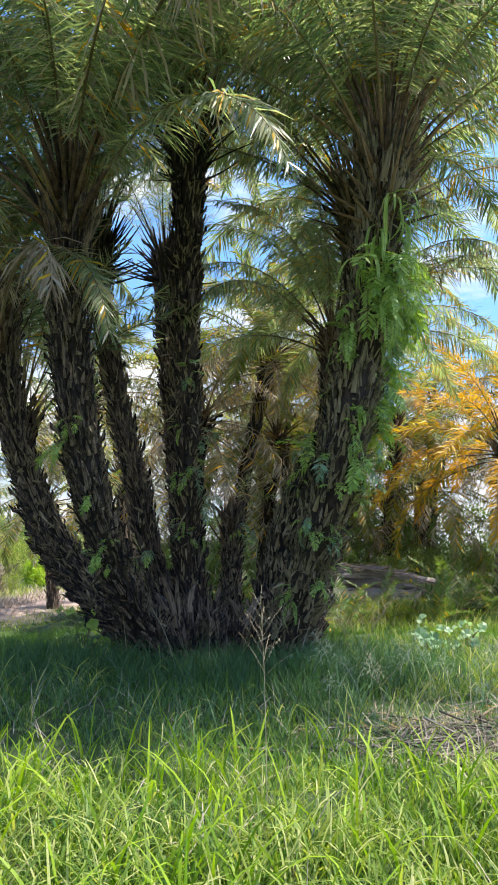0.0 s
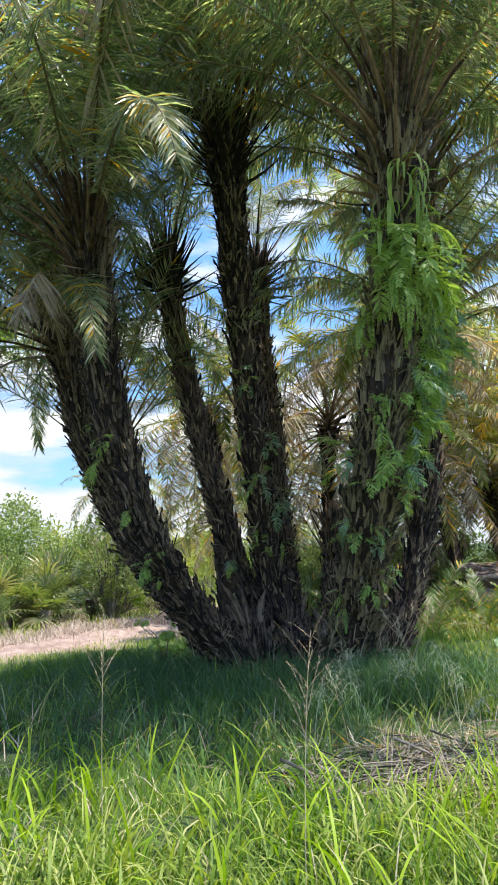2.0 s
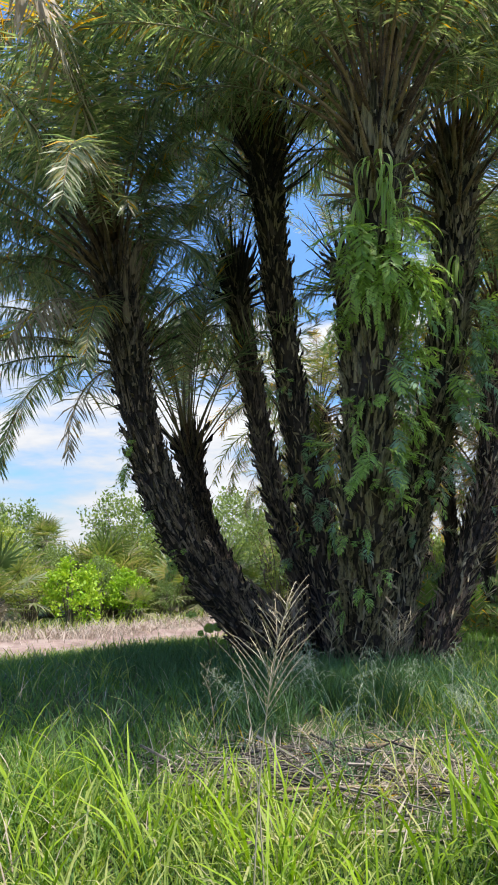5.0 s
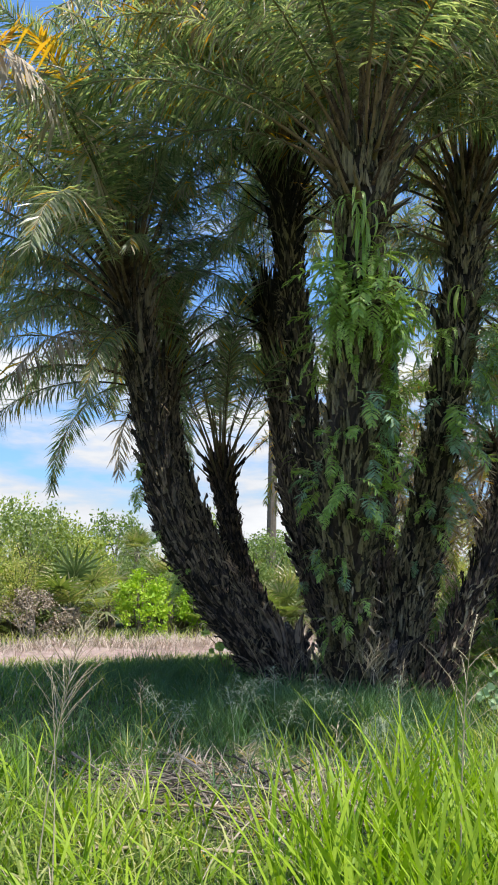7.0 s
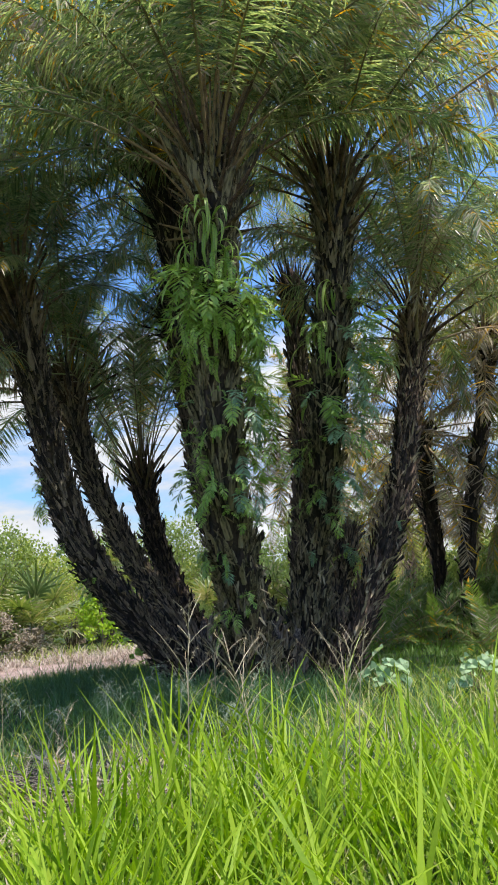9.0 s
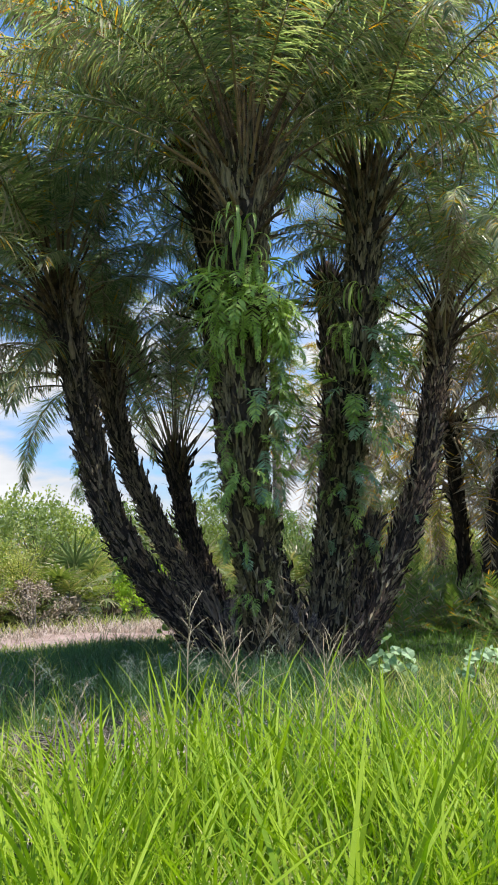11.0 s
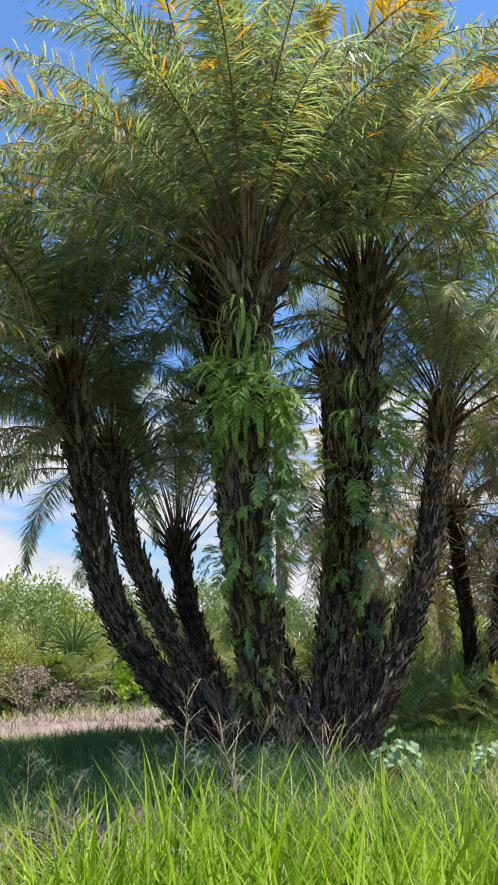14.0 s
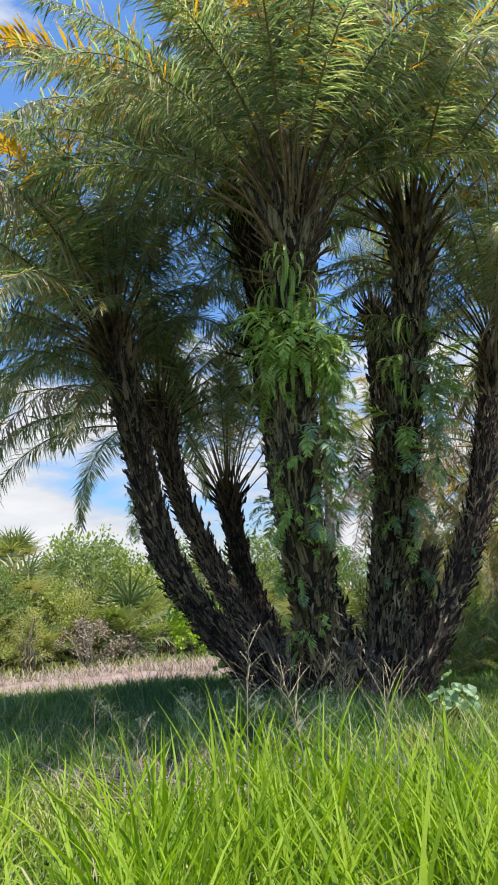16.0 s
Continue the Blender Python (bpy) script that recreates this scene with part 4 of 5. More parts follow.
# ---- grass ----
def blades(name, xy, h, w, lean, curl, mat, label, segs=3, tuft=0.0, dirs=None):
    """Many grass blades as one mesh: arrays of feet, heights and widths."""
    n = len(xy)
    z = ground_z(xy[:, 0], xy[:, 1]) - 0.01
    a = rng.random(n) * 2 * math.pi if dirs is None else dirs
    face = a + math.pi / 2 + 0.6 * rng.standard_normal(n)
    out2 = np.stack([np.cos(a), np.sin(a)], 1)
    side = np.stack([np.cos(face), np.sin(face), np.zeros(n)], 1)
    th = np.minimum(lean * (0.3 + 1.0 * rng.random(n)), 1.48)
    bend = curl * (0.2 + 1.3 * rng.random(n))
    p = np.concatenate([xy, z[:, None]], 1)
    rows = []
    prof = np.interp(np.linspace(0, 1, segs + 1), [0, 0.3, 0.7, 1], [0.65, 1.0, 0.75, 0.05])
    for k in range(segs + 1):
        half = side * (w * prof[k] / 2)[:, None]
        if k < segs:
            rows += [p - half, p + half]
        else:
            rows += [p]
        ang = np.minimum(th + bend * (k / segs) ** 1.3, 1.52 if lean > 1.5 else 2.6)
        step = np.concatenate([out2 * np.sin(ang)[:, None], np.cos(ang)[:, None]], 1)
        p = p + step * (h / segs)[:, None]
    per = 2 * segs + 1
    v = np.stack(rows, 1).reshape(-1, 3)
    o = (np.arange(n) * per)[:, None]
    quads = np.concatenate([o + np.array([[2 * k, 2 * k + 1, 2 * k + 3, 2 * k + 2]]) for k in range(segs - 1)], 0) if segs > 1 else np.zeros((0, 4), int)
    tris = o + np.array([[2 * segs - 2, 2 * segs - 1, 2 * segs]])
    me = bpy.data.meshes.new(name)
    loops = np.concatenate([quads.ravel(), tris.ravel()])
    starts = np.concatenate([np.arange(len(quads)) * 4, len(quads) * 4 + np.arange(len(tris)) * 3])
    me.vertices.add(len(v))
    me.vertices.foreach_set("co", v.ravel())
    me.loops.add(len(loops))
    me.loops.foreach_set("vertex_index", loops.astype(np.int32))
    me.polygons.add(len(starts))
    me.polygons.foreach_set("loop_start", starts.astype(np.int32))
    me.materials.append(mat)
    me.update(calc_edges=True)
    me.validate()
    return tagged(new(name, me), label, "grass", kind="stuff")


def scatter(n, x0, x1, y0, y1, keep):
    """Random feet in a box, kept with the chance keep(x, y)."""
    p = np.stack([x0 + (x1 - x0) * rng.random(n), y0 + (y1 - y0) * rng.random(n)], 1)
    return p[rng.random(n) < keep(p[:, 0], p[:, 1])]


def tufted(centres, per, spread):
    p = np.repeat(centres, per, 0)
    return p + spread * rng.standard_normal(p.shape)


def s_of(x, y):
    return (x - CLUMP[0]) * N_OUT[0] + (y - CLUMP[1]) * N_OUT[1]


def litter(x, y):
    """How much of the ground is covered by fallen fronds, 0 to 1."""
    return 0.8 * np.exp(-(((x - 1.65) / 0.75) ** 2 + ((y - 5.0) / 0.6) ** 2)) + 0.8 * np.exp(-(((x - 1.6) / 0.8) ** 2 + ((y - 13.2) / 0.5) ** 2))


def tall_zone(x, y):
    """Where the long bright grass stands: a bank of it close to the path's end."""
    a, b = ((x - 4.0) + (y - 4.0)) / 1.414, ((y - 4.0) - (x - 4.0)) / 1.414
    edge = np.clip((x - (4.55 - 0.82 * (y - 1.85))) / 0.3, 0, 1)
    return np.exp(-(a / 2.5) ** 4 - ((b - 0.20) / 1.15) ** 4) * edge


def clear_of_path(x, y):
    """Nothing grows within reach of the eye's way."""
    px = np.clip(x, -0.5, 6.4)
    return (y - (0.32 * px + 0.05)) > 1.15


def hummock(x, y):
    return 0.5 + 0.5 * np.sin(1.9 * x + 1.1 * np.sin(1.7 * y)) * np.sin(1.6 * y + 0.8 * np.sin(1.3 * x) + 0.5)


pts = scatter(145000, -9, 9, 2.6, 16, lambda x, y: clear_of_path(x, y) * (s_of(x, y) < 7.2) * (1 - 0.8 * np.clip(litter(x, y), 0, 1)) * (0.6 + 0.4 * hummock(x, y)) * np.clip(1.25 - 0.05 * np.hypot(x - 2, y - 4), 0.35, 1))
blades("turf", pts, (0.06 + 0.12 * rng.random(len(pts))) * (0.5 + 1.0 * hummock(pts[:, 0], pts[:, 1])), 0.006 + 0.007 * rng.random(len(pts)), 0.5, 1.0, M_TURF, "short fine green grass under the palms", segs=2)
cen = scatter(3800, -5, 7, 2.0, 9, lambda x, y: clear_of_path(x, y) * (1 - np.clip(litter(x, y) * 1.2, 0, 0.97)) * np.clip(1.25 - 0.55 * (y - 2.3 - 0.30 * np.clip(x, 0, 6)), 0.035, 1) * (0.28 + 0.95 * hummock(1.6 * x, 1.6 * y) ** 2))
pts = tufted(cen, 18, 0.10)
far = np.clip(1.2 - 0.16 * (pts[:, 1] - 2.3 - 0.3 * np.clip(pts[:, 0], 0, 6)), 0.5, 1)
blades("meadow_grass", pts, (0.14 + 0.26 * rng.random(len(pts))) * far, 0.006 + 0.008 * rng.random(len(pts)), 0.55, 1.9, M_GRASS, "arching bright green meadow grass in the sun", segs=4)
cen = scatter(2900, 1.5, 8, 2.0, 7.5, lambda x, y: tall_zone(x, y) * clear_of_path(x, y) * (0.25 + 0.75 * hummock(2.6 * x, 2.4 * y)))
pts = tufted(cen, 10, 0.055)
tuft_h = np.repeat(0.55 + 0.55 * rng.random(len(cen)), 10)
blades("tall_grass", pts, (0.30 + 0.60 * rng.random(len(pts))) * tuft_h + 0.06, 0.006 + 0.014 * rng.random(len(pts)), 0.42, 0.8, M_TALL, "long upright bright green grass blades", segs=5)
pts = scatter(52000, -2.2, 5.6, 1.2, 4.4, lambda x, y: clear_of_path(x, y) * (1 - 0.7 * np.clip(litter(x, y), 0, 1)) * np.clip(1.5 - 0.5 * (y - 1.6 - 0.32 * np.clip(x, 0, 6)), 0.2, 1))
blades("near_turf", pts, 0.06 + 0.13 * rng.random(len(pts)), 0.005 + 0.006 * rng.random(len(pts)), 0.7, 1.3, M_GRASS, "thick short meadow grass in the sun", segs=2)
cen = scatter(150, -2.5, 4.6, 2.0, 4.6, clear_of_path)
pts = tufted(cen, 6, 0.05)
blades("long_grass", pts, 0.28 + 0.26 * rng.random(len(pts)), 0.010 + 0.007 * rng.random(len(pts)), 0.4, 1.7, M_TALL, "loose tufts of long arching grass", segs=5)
pts = scatter(16000, -5, 7, 2.4, 9, lambda x, y: clear_of_path(x, y) * (0.05 + 0.5 * hummock(2.3 * x, 2.1 * y) ** 2 + litter(x, y)) * np.clip(2.4 - 0.5 * (y - 4.2 - 0.2 * x), 0, 1))
blades("withered_grass", pts, 0.10 + 0.25 * rng.random(len(pts)), 0.004 + 0.004 * rng.random(len(pts)), 0.9, 1.0, M_STRAW, "withered straw among the green grass", segs=3)
pts = np.concatenate([np.array((1.75, 5.15)) + np.array((0.65, 0.5)) * rng.standard_normal((1300, 2)), np.array((1.7, 13.2)) + np.array((0.9, 0.45)) * rng.standard_normal((1500, 2)), np.array((3.0, 6.5)) + np.array((0.8, 0.4)) * rng.standard_normal((700, 2))])
blades("straw_litter", pts, 0.10 + 0.30 * rng.random(len(pts)), 0.004 + 0.005 * rng.random(len(pts)), 1.9, 0.3, M_STRAW, "pale dry straw and fallen leaflets on the ground", segs=2)


def along_track(n, s0, ds, a0, a1):
    """Random feet along the track, about s0 metres beyond the clump."""
    return CLUMP + N_OUT * (s0 + ds * rng.standard_normal(n))[:, None] + ALONG * (a0 + (a1 - a0) * rng.random(n))[:, None]


pts = along_track(26000, 9.9, 0.5, -12, 26)
pts = pts[rng.random(len(pts)) < 0.25 + 0.75 * hummock(1.7 * pts[:, 0], 1.3 * pts[:, 1])]
tuft_h = 0.5 + 0.8 * hummock(1.1 * pts[:, 0], 0.9 * pts[:, 1])
blades("dead_grass", pts, (0.16 + 0.34 * rng.random(len(pts))) * tuft_h, 0.008 + 0.010 * rng.random(len(pts)), 0.8, 1.9, M_PINK, "dead pinkish-brown grass along the track's edge", segs=3)
pts = along_track(9000, 7.1, 0.4, -12, 22)
blades("track_edge_grass", pts, 0.06 + 0.14 * rng.random(len(pts)), 0.006 + 0.008 * rng.random(len(pts)), 0.6, 1.2, M_GRASS, "short yellowish grass along the near edge of the track", segs=2)
pts = along_track(5000, 11.2, 0.6, -12, 26)
blades("verge_grass", pts, 0.14 + 0.32 * rng.random(len(pts)), 0.010 + 0.012 * rng.random(len(pts)), 0.5, 1.0, M_GRASS, "rough green grass at the foot of the shrubs", segs=3)


cen = scatter(900, -1, 7, 6, 13, lambda x, y: (x > 1.1) * (1 - np.clip(litter(x, y), 0, 0.9)) * (0.2 + 0.8 * hummock(1.4 * x, 1.2 * y)))
pts = tufted(cen, 16, 0.10)
blades("rough_grass", pts, 0.10 + 0.26 * rng.random(len(pts)), 0.005 + 0.007 * rng.random(len(pts)), 0.55, 1.4, M_GRASS, "rough uneven grass and weeds beside the clump", segs=3)
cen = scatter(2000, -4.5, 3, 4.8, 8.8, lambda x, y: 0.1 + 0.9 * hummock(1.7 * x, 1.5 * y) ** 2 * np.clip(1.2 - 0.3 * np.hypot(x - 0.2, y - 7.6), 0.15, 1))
pts = tufted(cen, 14, 0.10)
# tufts in the darkened sedge colour, which carries part of the shade
blades("shade_grass", pts, 0.10 + 0.28 * rng.random(len(pts)), 0.005 + 0.006 * rng.random(len(pts)), 0.6, 1.5, M_SHADED_SEDGE, "loose tufts under the palms, the shade put into their dark green", segs=3)

cen = scatter(330, -4, 4, 4.6, 8.0, lambda x, y: 0.08 + 0.9 * hummock(2.3 * x + 1, 2.1 * y) ** 3)
pts = tufted(cen, 9, 0.08)
blades("loose_grass", pts, 0.22 + 0.32 * rng.random(len(pts)), 0.005 + 0.006 * rng.random(len(pts)), 0.55, 1.6, M_GRASS, "loose pale grass stalks rising from the shaded turf", segs=4)
cen = np.array((2.5, 13.3)) + np.array((0.75, 0.28)) * rng.standard_normal((70, 2))
pts = tufted(cen, 16, 0.10)
blades("mound_grass", pts, 0.30 + 0.34 * rng.random(len(pts)), 0.009 + 0.010 * rng.random(len(pts)), 0.5, 1.3, M_GRASS, "bright mound of grass before the fallen logs", segs=3)
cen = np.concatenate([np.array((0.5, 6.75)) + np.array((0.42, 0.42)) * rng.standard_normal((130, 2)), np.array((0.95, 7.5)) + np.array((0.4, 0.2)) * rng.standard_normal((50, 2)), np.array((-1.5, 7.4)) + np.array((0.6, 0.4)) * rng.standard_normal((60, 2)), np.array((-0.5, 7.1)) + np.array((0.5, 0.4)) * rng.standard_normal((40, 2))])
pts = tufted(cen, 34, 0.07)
blades("sedge_tuft", pts, 0.20 + 0.28 * rng.random(len(pts)), 0.004 + 0.004 * rng.random(len(pts)), 0.55, 1.2, M_SHADED_SEDGE, "dense blue-green sedge at the foot of the palms", segs=3)


def stick_litter(n, centre, spread):
    """Loose dry leaf stalks and twigs lying across one another, as one mesh."""
    r = np.random.default_rng(17)
    v, f = [], []
    for i in range(n):
        x, y = np.array(centre) + np.array(spread) * r.standard_normal(2)
        a, ln = 0.45 + 0.55 * r.standard_normal(), 0.25 + 0.85 * r.random()
        d = np.array((math.cos(a), math.sin(a), 0.0)) * ln / 2
        bow = 0.08 * ln * r.standard_normal()
        mid = np.array((x, y, float(ground_z(x, y)) + 0.02 + 0.10 * r.random() ** 2))
        tilt = np.array((0, 0, 0.05 * r.standard_normal()))
        rad = 0.003 + 0.007 * r.random() ** 2
        tv, tf = tube([tuple(mid - d - tilt), tuple(mid + np.array((-d[1], d[0], 0)) * bow), tuple(mid + d + tilt)], [rad, rad * 0.8, rad * 0.4], 5)
        o = len(v)
        v += tv
        f += [tuple(o + k for k in q) for q in tf]
    tagged(new("stick_litter", mesh_of("stick_litter", v, f, [M_STICK])), "grey-brown dry leaf stalks and twigs lying on the ground", "sticks", kind="stuff")


stick_litter(180, (1.65, 4.95), (0.55, 0.33))


# ---- shrubs beyond the track ----
def leaf_cloud(name, centres, per, spread, size, mat, up=0.4):
    """Many small pointed leaves scattered round the centres, as one mesh."""
    c = np.repeat(np.asarray(centres), per, 0)
    n = len(c)
    c = c + spread * np.clip(rng.standard_normal(c.shape), -1.6, 1.6)
    d = rng.standard_normal((n, 3)) + np.array((0, 0, up))
    d /= np.linalg.norm(d, axis=1)[:, None]
    q = np.cross(d, rng.standard_normal((n, 3)))
    q /= np.linalg.norm(q, axis=1)[:, None]
    ln = size * (0.6 + 0.8 * rng.random(n))[:, None]
    v = np.stack([c, c + d * ln * 0.45 + q * ln * 0.26, c + d * ln, c + d * ln * 0.45 - q * ln * 0.26], 1).reshape(-1, 3)
    f = (np.arange(n) * 4)[:, None] + np.arange(4)[None]
    return mesh_of(name, v, f.tolist(), [mat])


def shrub(label, w, h, tips, per, size, mat, at=(0, 0, 0)):
    """A shrub: bent stems and leaves gathered round their tips, in an uneven dome."""
    root = tagged(new("shrub"), label, "shrub", "shrubs beyond the track")
    root.location = at
    v, f, cen = [], [], []
    for i in range(tips):
        a, e = rng.random() * 2 * math.pi, rng.random() ** 0.6
        rr = math.sqrt(1 - e * e * 0.9) * (0.55 + 0.5 * rng.random())
        tip = np.array((w * rr * math.cos(a), w * rr * math.sin(a), h * (0.12 + 0.88 * e * (0.75 + 0.35 * rng.random()))))
        cen.append(tip)
        if i % 3 == 0:
            mid = tip * np.array((0.35, 0.35, 0.6)) + 0.1 * rng.standard_normal(3)
            tv, tf = tube([(0.1 * math.cos(a), 0.1 * math.sin(a), -0.1), tuple(mid), tuple(tip)], [0.03, 0.018, 0.005], 4)
            o = len(v)
            v += tv
            f += [tuple(o + k for k in q) for q in tf]
    child("stem", mesh_of("shrub_stem", v, f, [M_TWIG]), root)
    child("foliage", leaf_cloud("shrub_foliage", cen, per, 0.036 * (w + h), size, mat), root)
    return root


def fan_palm(label, stem, n, size, mat):
    """A low fan palm: leaves of many stiff fingers on long stalks."""
    root = tagged(new("fan_palm"), label, "palm tree", "fan palms beyond the track")
    if stem > 0.3:
        tv, tf = tube([(0, 0, -0.2), (0.02, 0, stem * 0.5), (0, 0.03, stem)], [0.17, 0.14, 0.15] if stem < 5 else [0.23, 0.20, 0.17], 11, 0.06)
        child("trunk", mesh_of("fan_palm_trunk", tv, tf, [M_TWIG]), root)
    for i in range(n):
        az, el = i * 2.39996, radians(80 - 105 * (i / n))
        way = np.array((math.cos(az) * math.cos(el), math.sin(az) * math.cos(el), math.sin(el)))
        hub = np.array((0, 0, stem)) + way * size * 0.9
        v, f = tube([(0, 0, stem - 0.05), tuple(hub)], [0.014, 0.009], 4)
        side = np.cross(way, (0, 0, 1.0)) + 1e-6
        side /= np.linalg.norm(side)
        nrm = np.cross(side, way)
        for k in range(17):
            b = radians(-125 + 250 * k / 16)
            d = way * math.cos(b) + side * math.sin(b) + nrm * 0.15 * abs(math.sin(b))
            blade(v, f, hub, d / np.linalg.norm(d), np.cross(nrm, d), size * (0.65 + 0.35 * math.cos(b / 1.4)), 0.07 * size, 0.5 + 0.4 * rng.random(), 3)
        child("fan_leaf", mesh_of("fan_leaf", v, f, [mat]), root)
    return root


def place(s, a):
    """The ground point s metres beyond the clump across the track and a metres along it."""
    p = CLUMP + N_OUT * s + ALONG * a
    return float(p[0]), float(p[1]), float(ground_z(p[0], p[1]))


kinds = [shrub("olive-green shrub with small leaves beside the track", 1.25, 1.9, 90, 52, 0.072, M_SHRUB, place(12.0, -6)),
         shrub("dense dark green shrub beside the track", 1.3, 2.3, 92, 50, 0.078, M_SHRUB_DARK, place(13.0, -2.6)),
         shrub("lime-green leafy shrub beside the track", 0.85, 1.5, 60, 56, 0.10, M_SHRUB_LIME, place(11.9, 2.6)),
         shrub("tall thin grey-green shrub with bare twigs", 1.0, 2.8, 70, 42, 0.064, M_SHRUB, place(15.4, 6.4)),
         shrub("brownish half-dry shrub beside the track", 0.9, 1.2, 50, 44, 0.06, M_STRAW, place(11.4, -0.4))]
far_kinds = [shrub("rounded olive-green shrub far beyond the track", 1.3, 1.9, 84, 32, 0.10, M_SHRUB, place(22.0, -4)),
             shrub("dark green shrub far beyond the track", 1.3, 2.3, 84, 32, 0.105, M_SHRUB_DARK, place(23.0, 3))]
lime = kinds[2].location
r2 = np.random.default_rng(5)
for row, (s0, step, scale) in enumerate(((11.5, 1.35, 0.68), (13.4, 1.5, 0.95), (16.2, 2.1, 1.15), (21.5, 3.0, 1.3), (30.0, 5.0, 1.7), (46.0, 7.0, 2.3))):
    a = -12 - 2.2 * row
    while a < 24 + 3.5 * row:
        x, y, z = place(s0 + 0.9 * r2.standard_normal(), a + 0.4 * r2.standard_normal())
        k = int(r2.choice(5, p=(0.32, 0.24, 0.18, 0.13, 0.13))) if row < 2 else int(r2.choice(4, p=(0.4, 0.35, 0.1, 0.15)))
        sc = scale * (0.6 + 0.7 * r2.random())
        if np.hypot(x - 1, y - 9) > 7.5 and not (row < 2 and np.hypot(x - lime.x, y - lime.y) < 1.7):
            copy_thing(kinds[k] if row < 3 else far_kinds[k % 2], Matrix.Translation((x, y, z - 0.05)) @ Matrix.Rotation(6.28 * r2.random(), 4, "Z") @ Matrix.Diagonal((sc, sc, sc * (0.85 + 0.3 * r2.random()), 1)))
        a += step * (0.7 + 0.6 * r2.random())
low_fan = fan_palm("low fan palm with stiff green fingers", 0.45, 14, 0.62, M_PALMETTO)
low_fan.location = place(14.0, -3.0)
high_fan = fan_palm("fan palm with a round head above the shrubs", 2.6, 30, 0.75, M_PALMETTO)
high_fan.location = place(23.0, -3.5)
for s, a, sc in ((11.6, -3.4, 0.9), (12.6, 0.8, 1.1), (13.4, -4.8, 1.2), (13.8, 5.6, 1.0), (13.5, 8.5, 1.1), (14.5, -1.6, 1.3), (12.2, 10.5, 0.9), (12.0, -1.6, 1.0), (13.4, -0.2, 1.2), (15.4, 3.0, 1.3), (15.2, 0.4, 1.5), (15.6, 4.8, 1.5), (12.1, 7.0, 0.9)):
    copy_thing(low_fan, Matrix.Translation(place(s, a)) @ Matrix.Rotation(s * 3, 4, "Z") @ Matrix.Diagonal((sc, sc, sc, 1)))
for i in range(46):
    s, a, sc = 11.6 + 4.4 * r2.random(), -7 + 22 * r2.random(), 0.7 + 0.9 * r2.random()
    x, y, z = place(s, a)
    if np.hypot(x - lime.x, y - lime.y) < 1.5:
        continue
    copy_thing(low_fan, Matrix.Translation((x, y, z + 0.9 * (s > 14.2) * r2.random())) @ Matrix.Rotation(6.28 * r2.random(), 4, "Z") @ Matrix.Diagonal((sc, sc, sc, 1)))
for s, a, sc in ((23.7, -0.75, 1.22), (25.5, 1.15, 0.95), (28.0, 9.0, 1.0)):
    copy_thing(high_fan, Matrix.Translation(place(s, a)) @ Matrix.Rotation(s * 3, 4, "Z") @ Matrix.Diagonal((sc, sc, sc, 1)))
for x, y in ((-16.8, 26.0),):
    pole = fan_palm("very tall slender fan palm far beyond the track", 10.5, 26, 1.0, M_SHRUB_DARK)
    pole.location = (x, y, float(ground_z(x, y)))
# dark growth under the palms behind
for x, y, k, sc in ((-3.2, 18.5, 1, 0.8), (-1.2, 18.8, 1, 0.7), (0.9, 17.6, 1, 0.7), (2.6, 18.2, 1, 0.9), (4.2, 18.6, 1, 0.9), (6.0, 19.5, 1, 1.0), (7.6, 18.0, 1, 1.0), (5.4, 16.6, 0, 0.7), (3.4, 21.0, 1, 1.2), (0.4, 22.0, 1, 1.1), (-3.3, 17.2, 1, 0.6), (-2.4, 15.6, 1, 0.5), (-2.2, 18.6, 1, 0.8), (-1.2, 16.8, 1, 0.6), (-3.6, 19.2, 1, 0.8), (-0.2, 16.2, 1, 0.6), (-1.2, 20.5, 1, 1.0), (-1.6, 14.9, 1, 0.36), (-0.9, 15.5, 1, 0.45), (0.2, 14.8, 1, 0.4), (-2.7, 14.8, 1, 0.42), (1.0, 15.3, 1, 0.42), (1.9, 15.7, 1, 0.5), (2.8, 15.5, 1, 0.5), (3.7, 16.0, 1, 0.55), (4.7, 16.4, 1, 0.55), (5.8, 15.6, 1, 0.6), (-2.0, 16.0, 1, 0.55), (3.2, 17.0, 1, 0.75)):
    copy_thing(kinds[k], Matrix.Translation((x, y, float(ground_z(x, y)) - 0.05)) @ Matrix.Rotation(x * 2, 4, "Z") @ Matrix.Diagonal((sc, sc, sc, 1)))


def sucker(x, y, n, size, seed):
    """A young palm without a trunk: feather leaves springing from the ground."""
    r = np.random.default_rng(300 + seed)
    root = tagged(new("palm_sucker"), "young stemless palm with green feather leaves in shade", "palm tree", "young palms")
    root.location = (x, y, float(ground_z(x, y)))
    for i in range(n):
        az, el = i * 2.39996 + r.random(), radians(85 - 60 * (i + 0.5) / n)
        way = Vector((math.cos(az) * math.cos(el), math.sin(az) * math.cos(el), math.sin(el)))
        rm, lm = SUCKER[int(r.integers(3))]
        ob = child("frond", rm, root, basis(way, (0, 0, 1), (0, 0, -0.03), size * (0.7 + 0.5 * r.random())))
        child("blade", lm, ob)


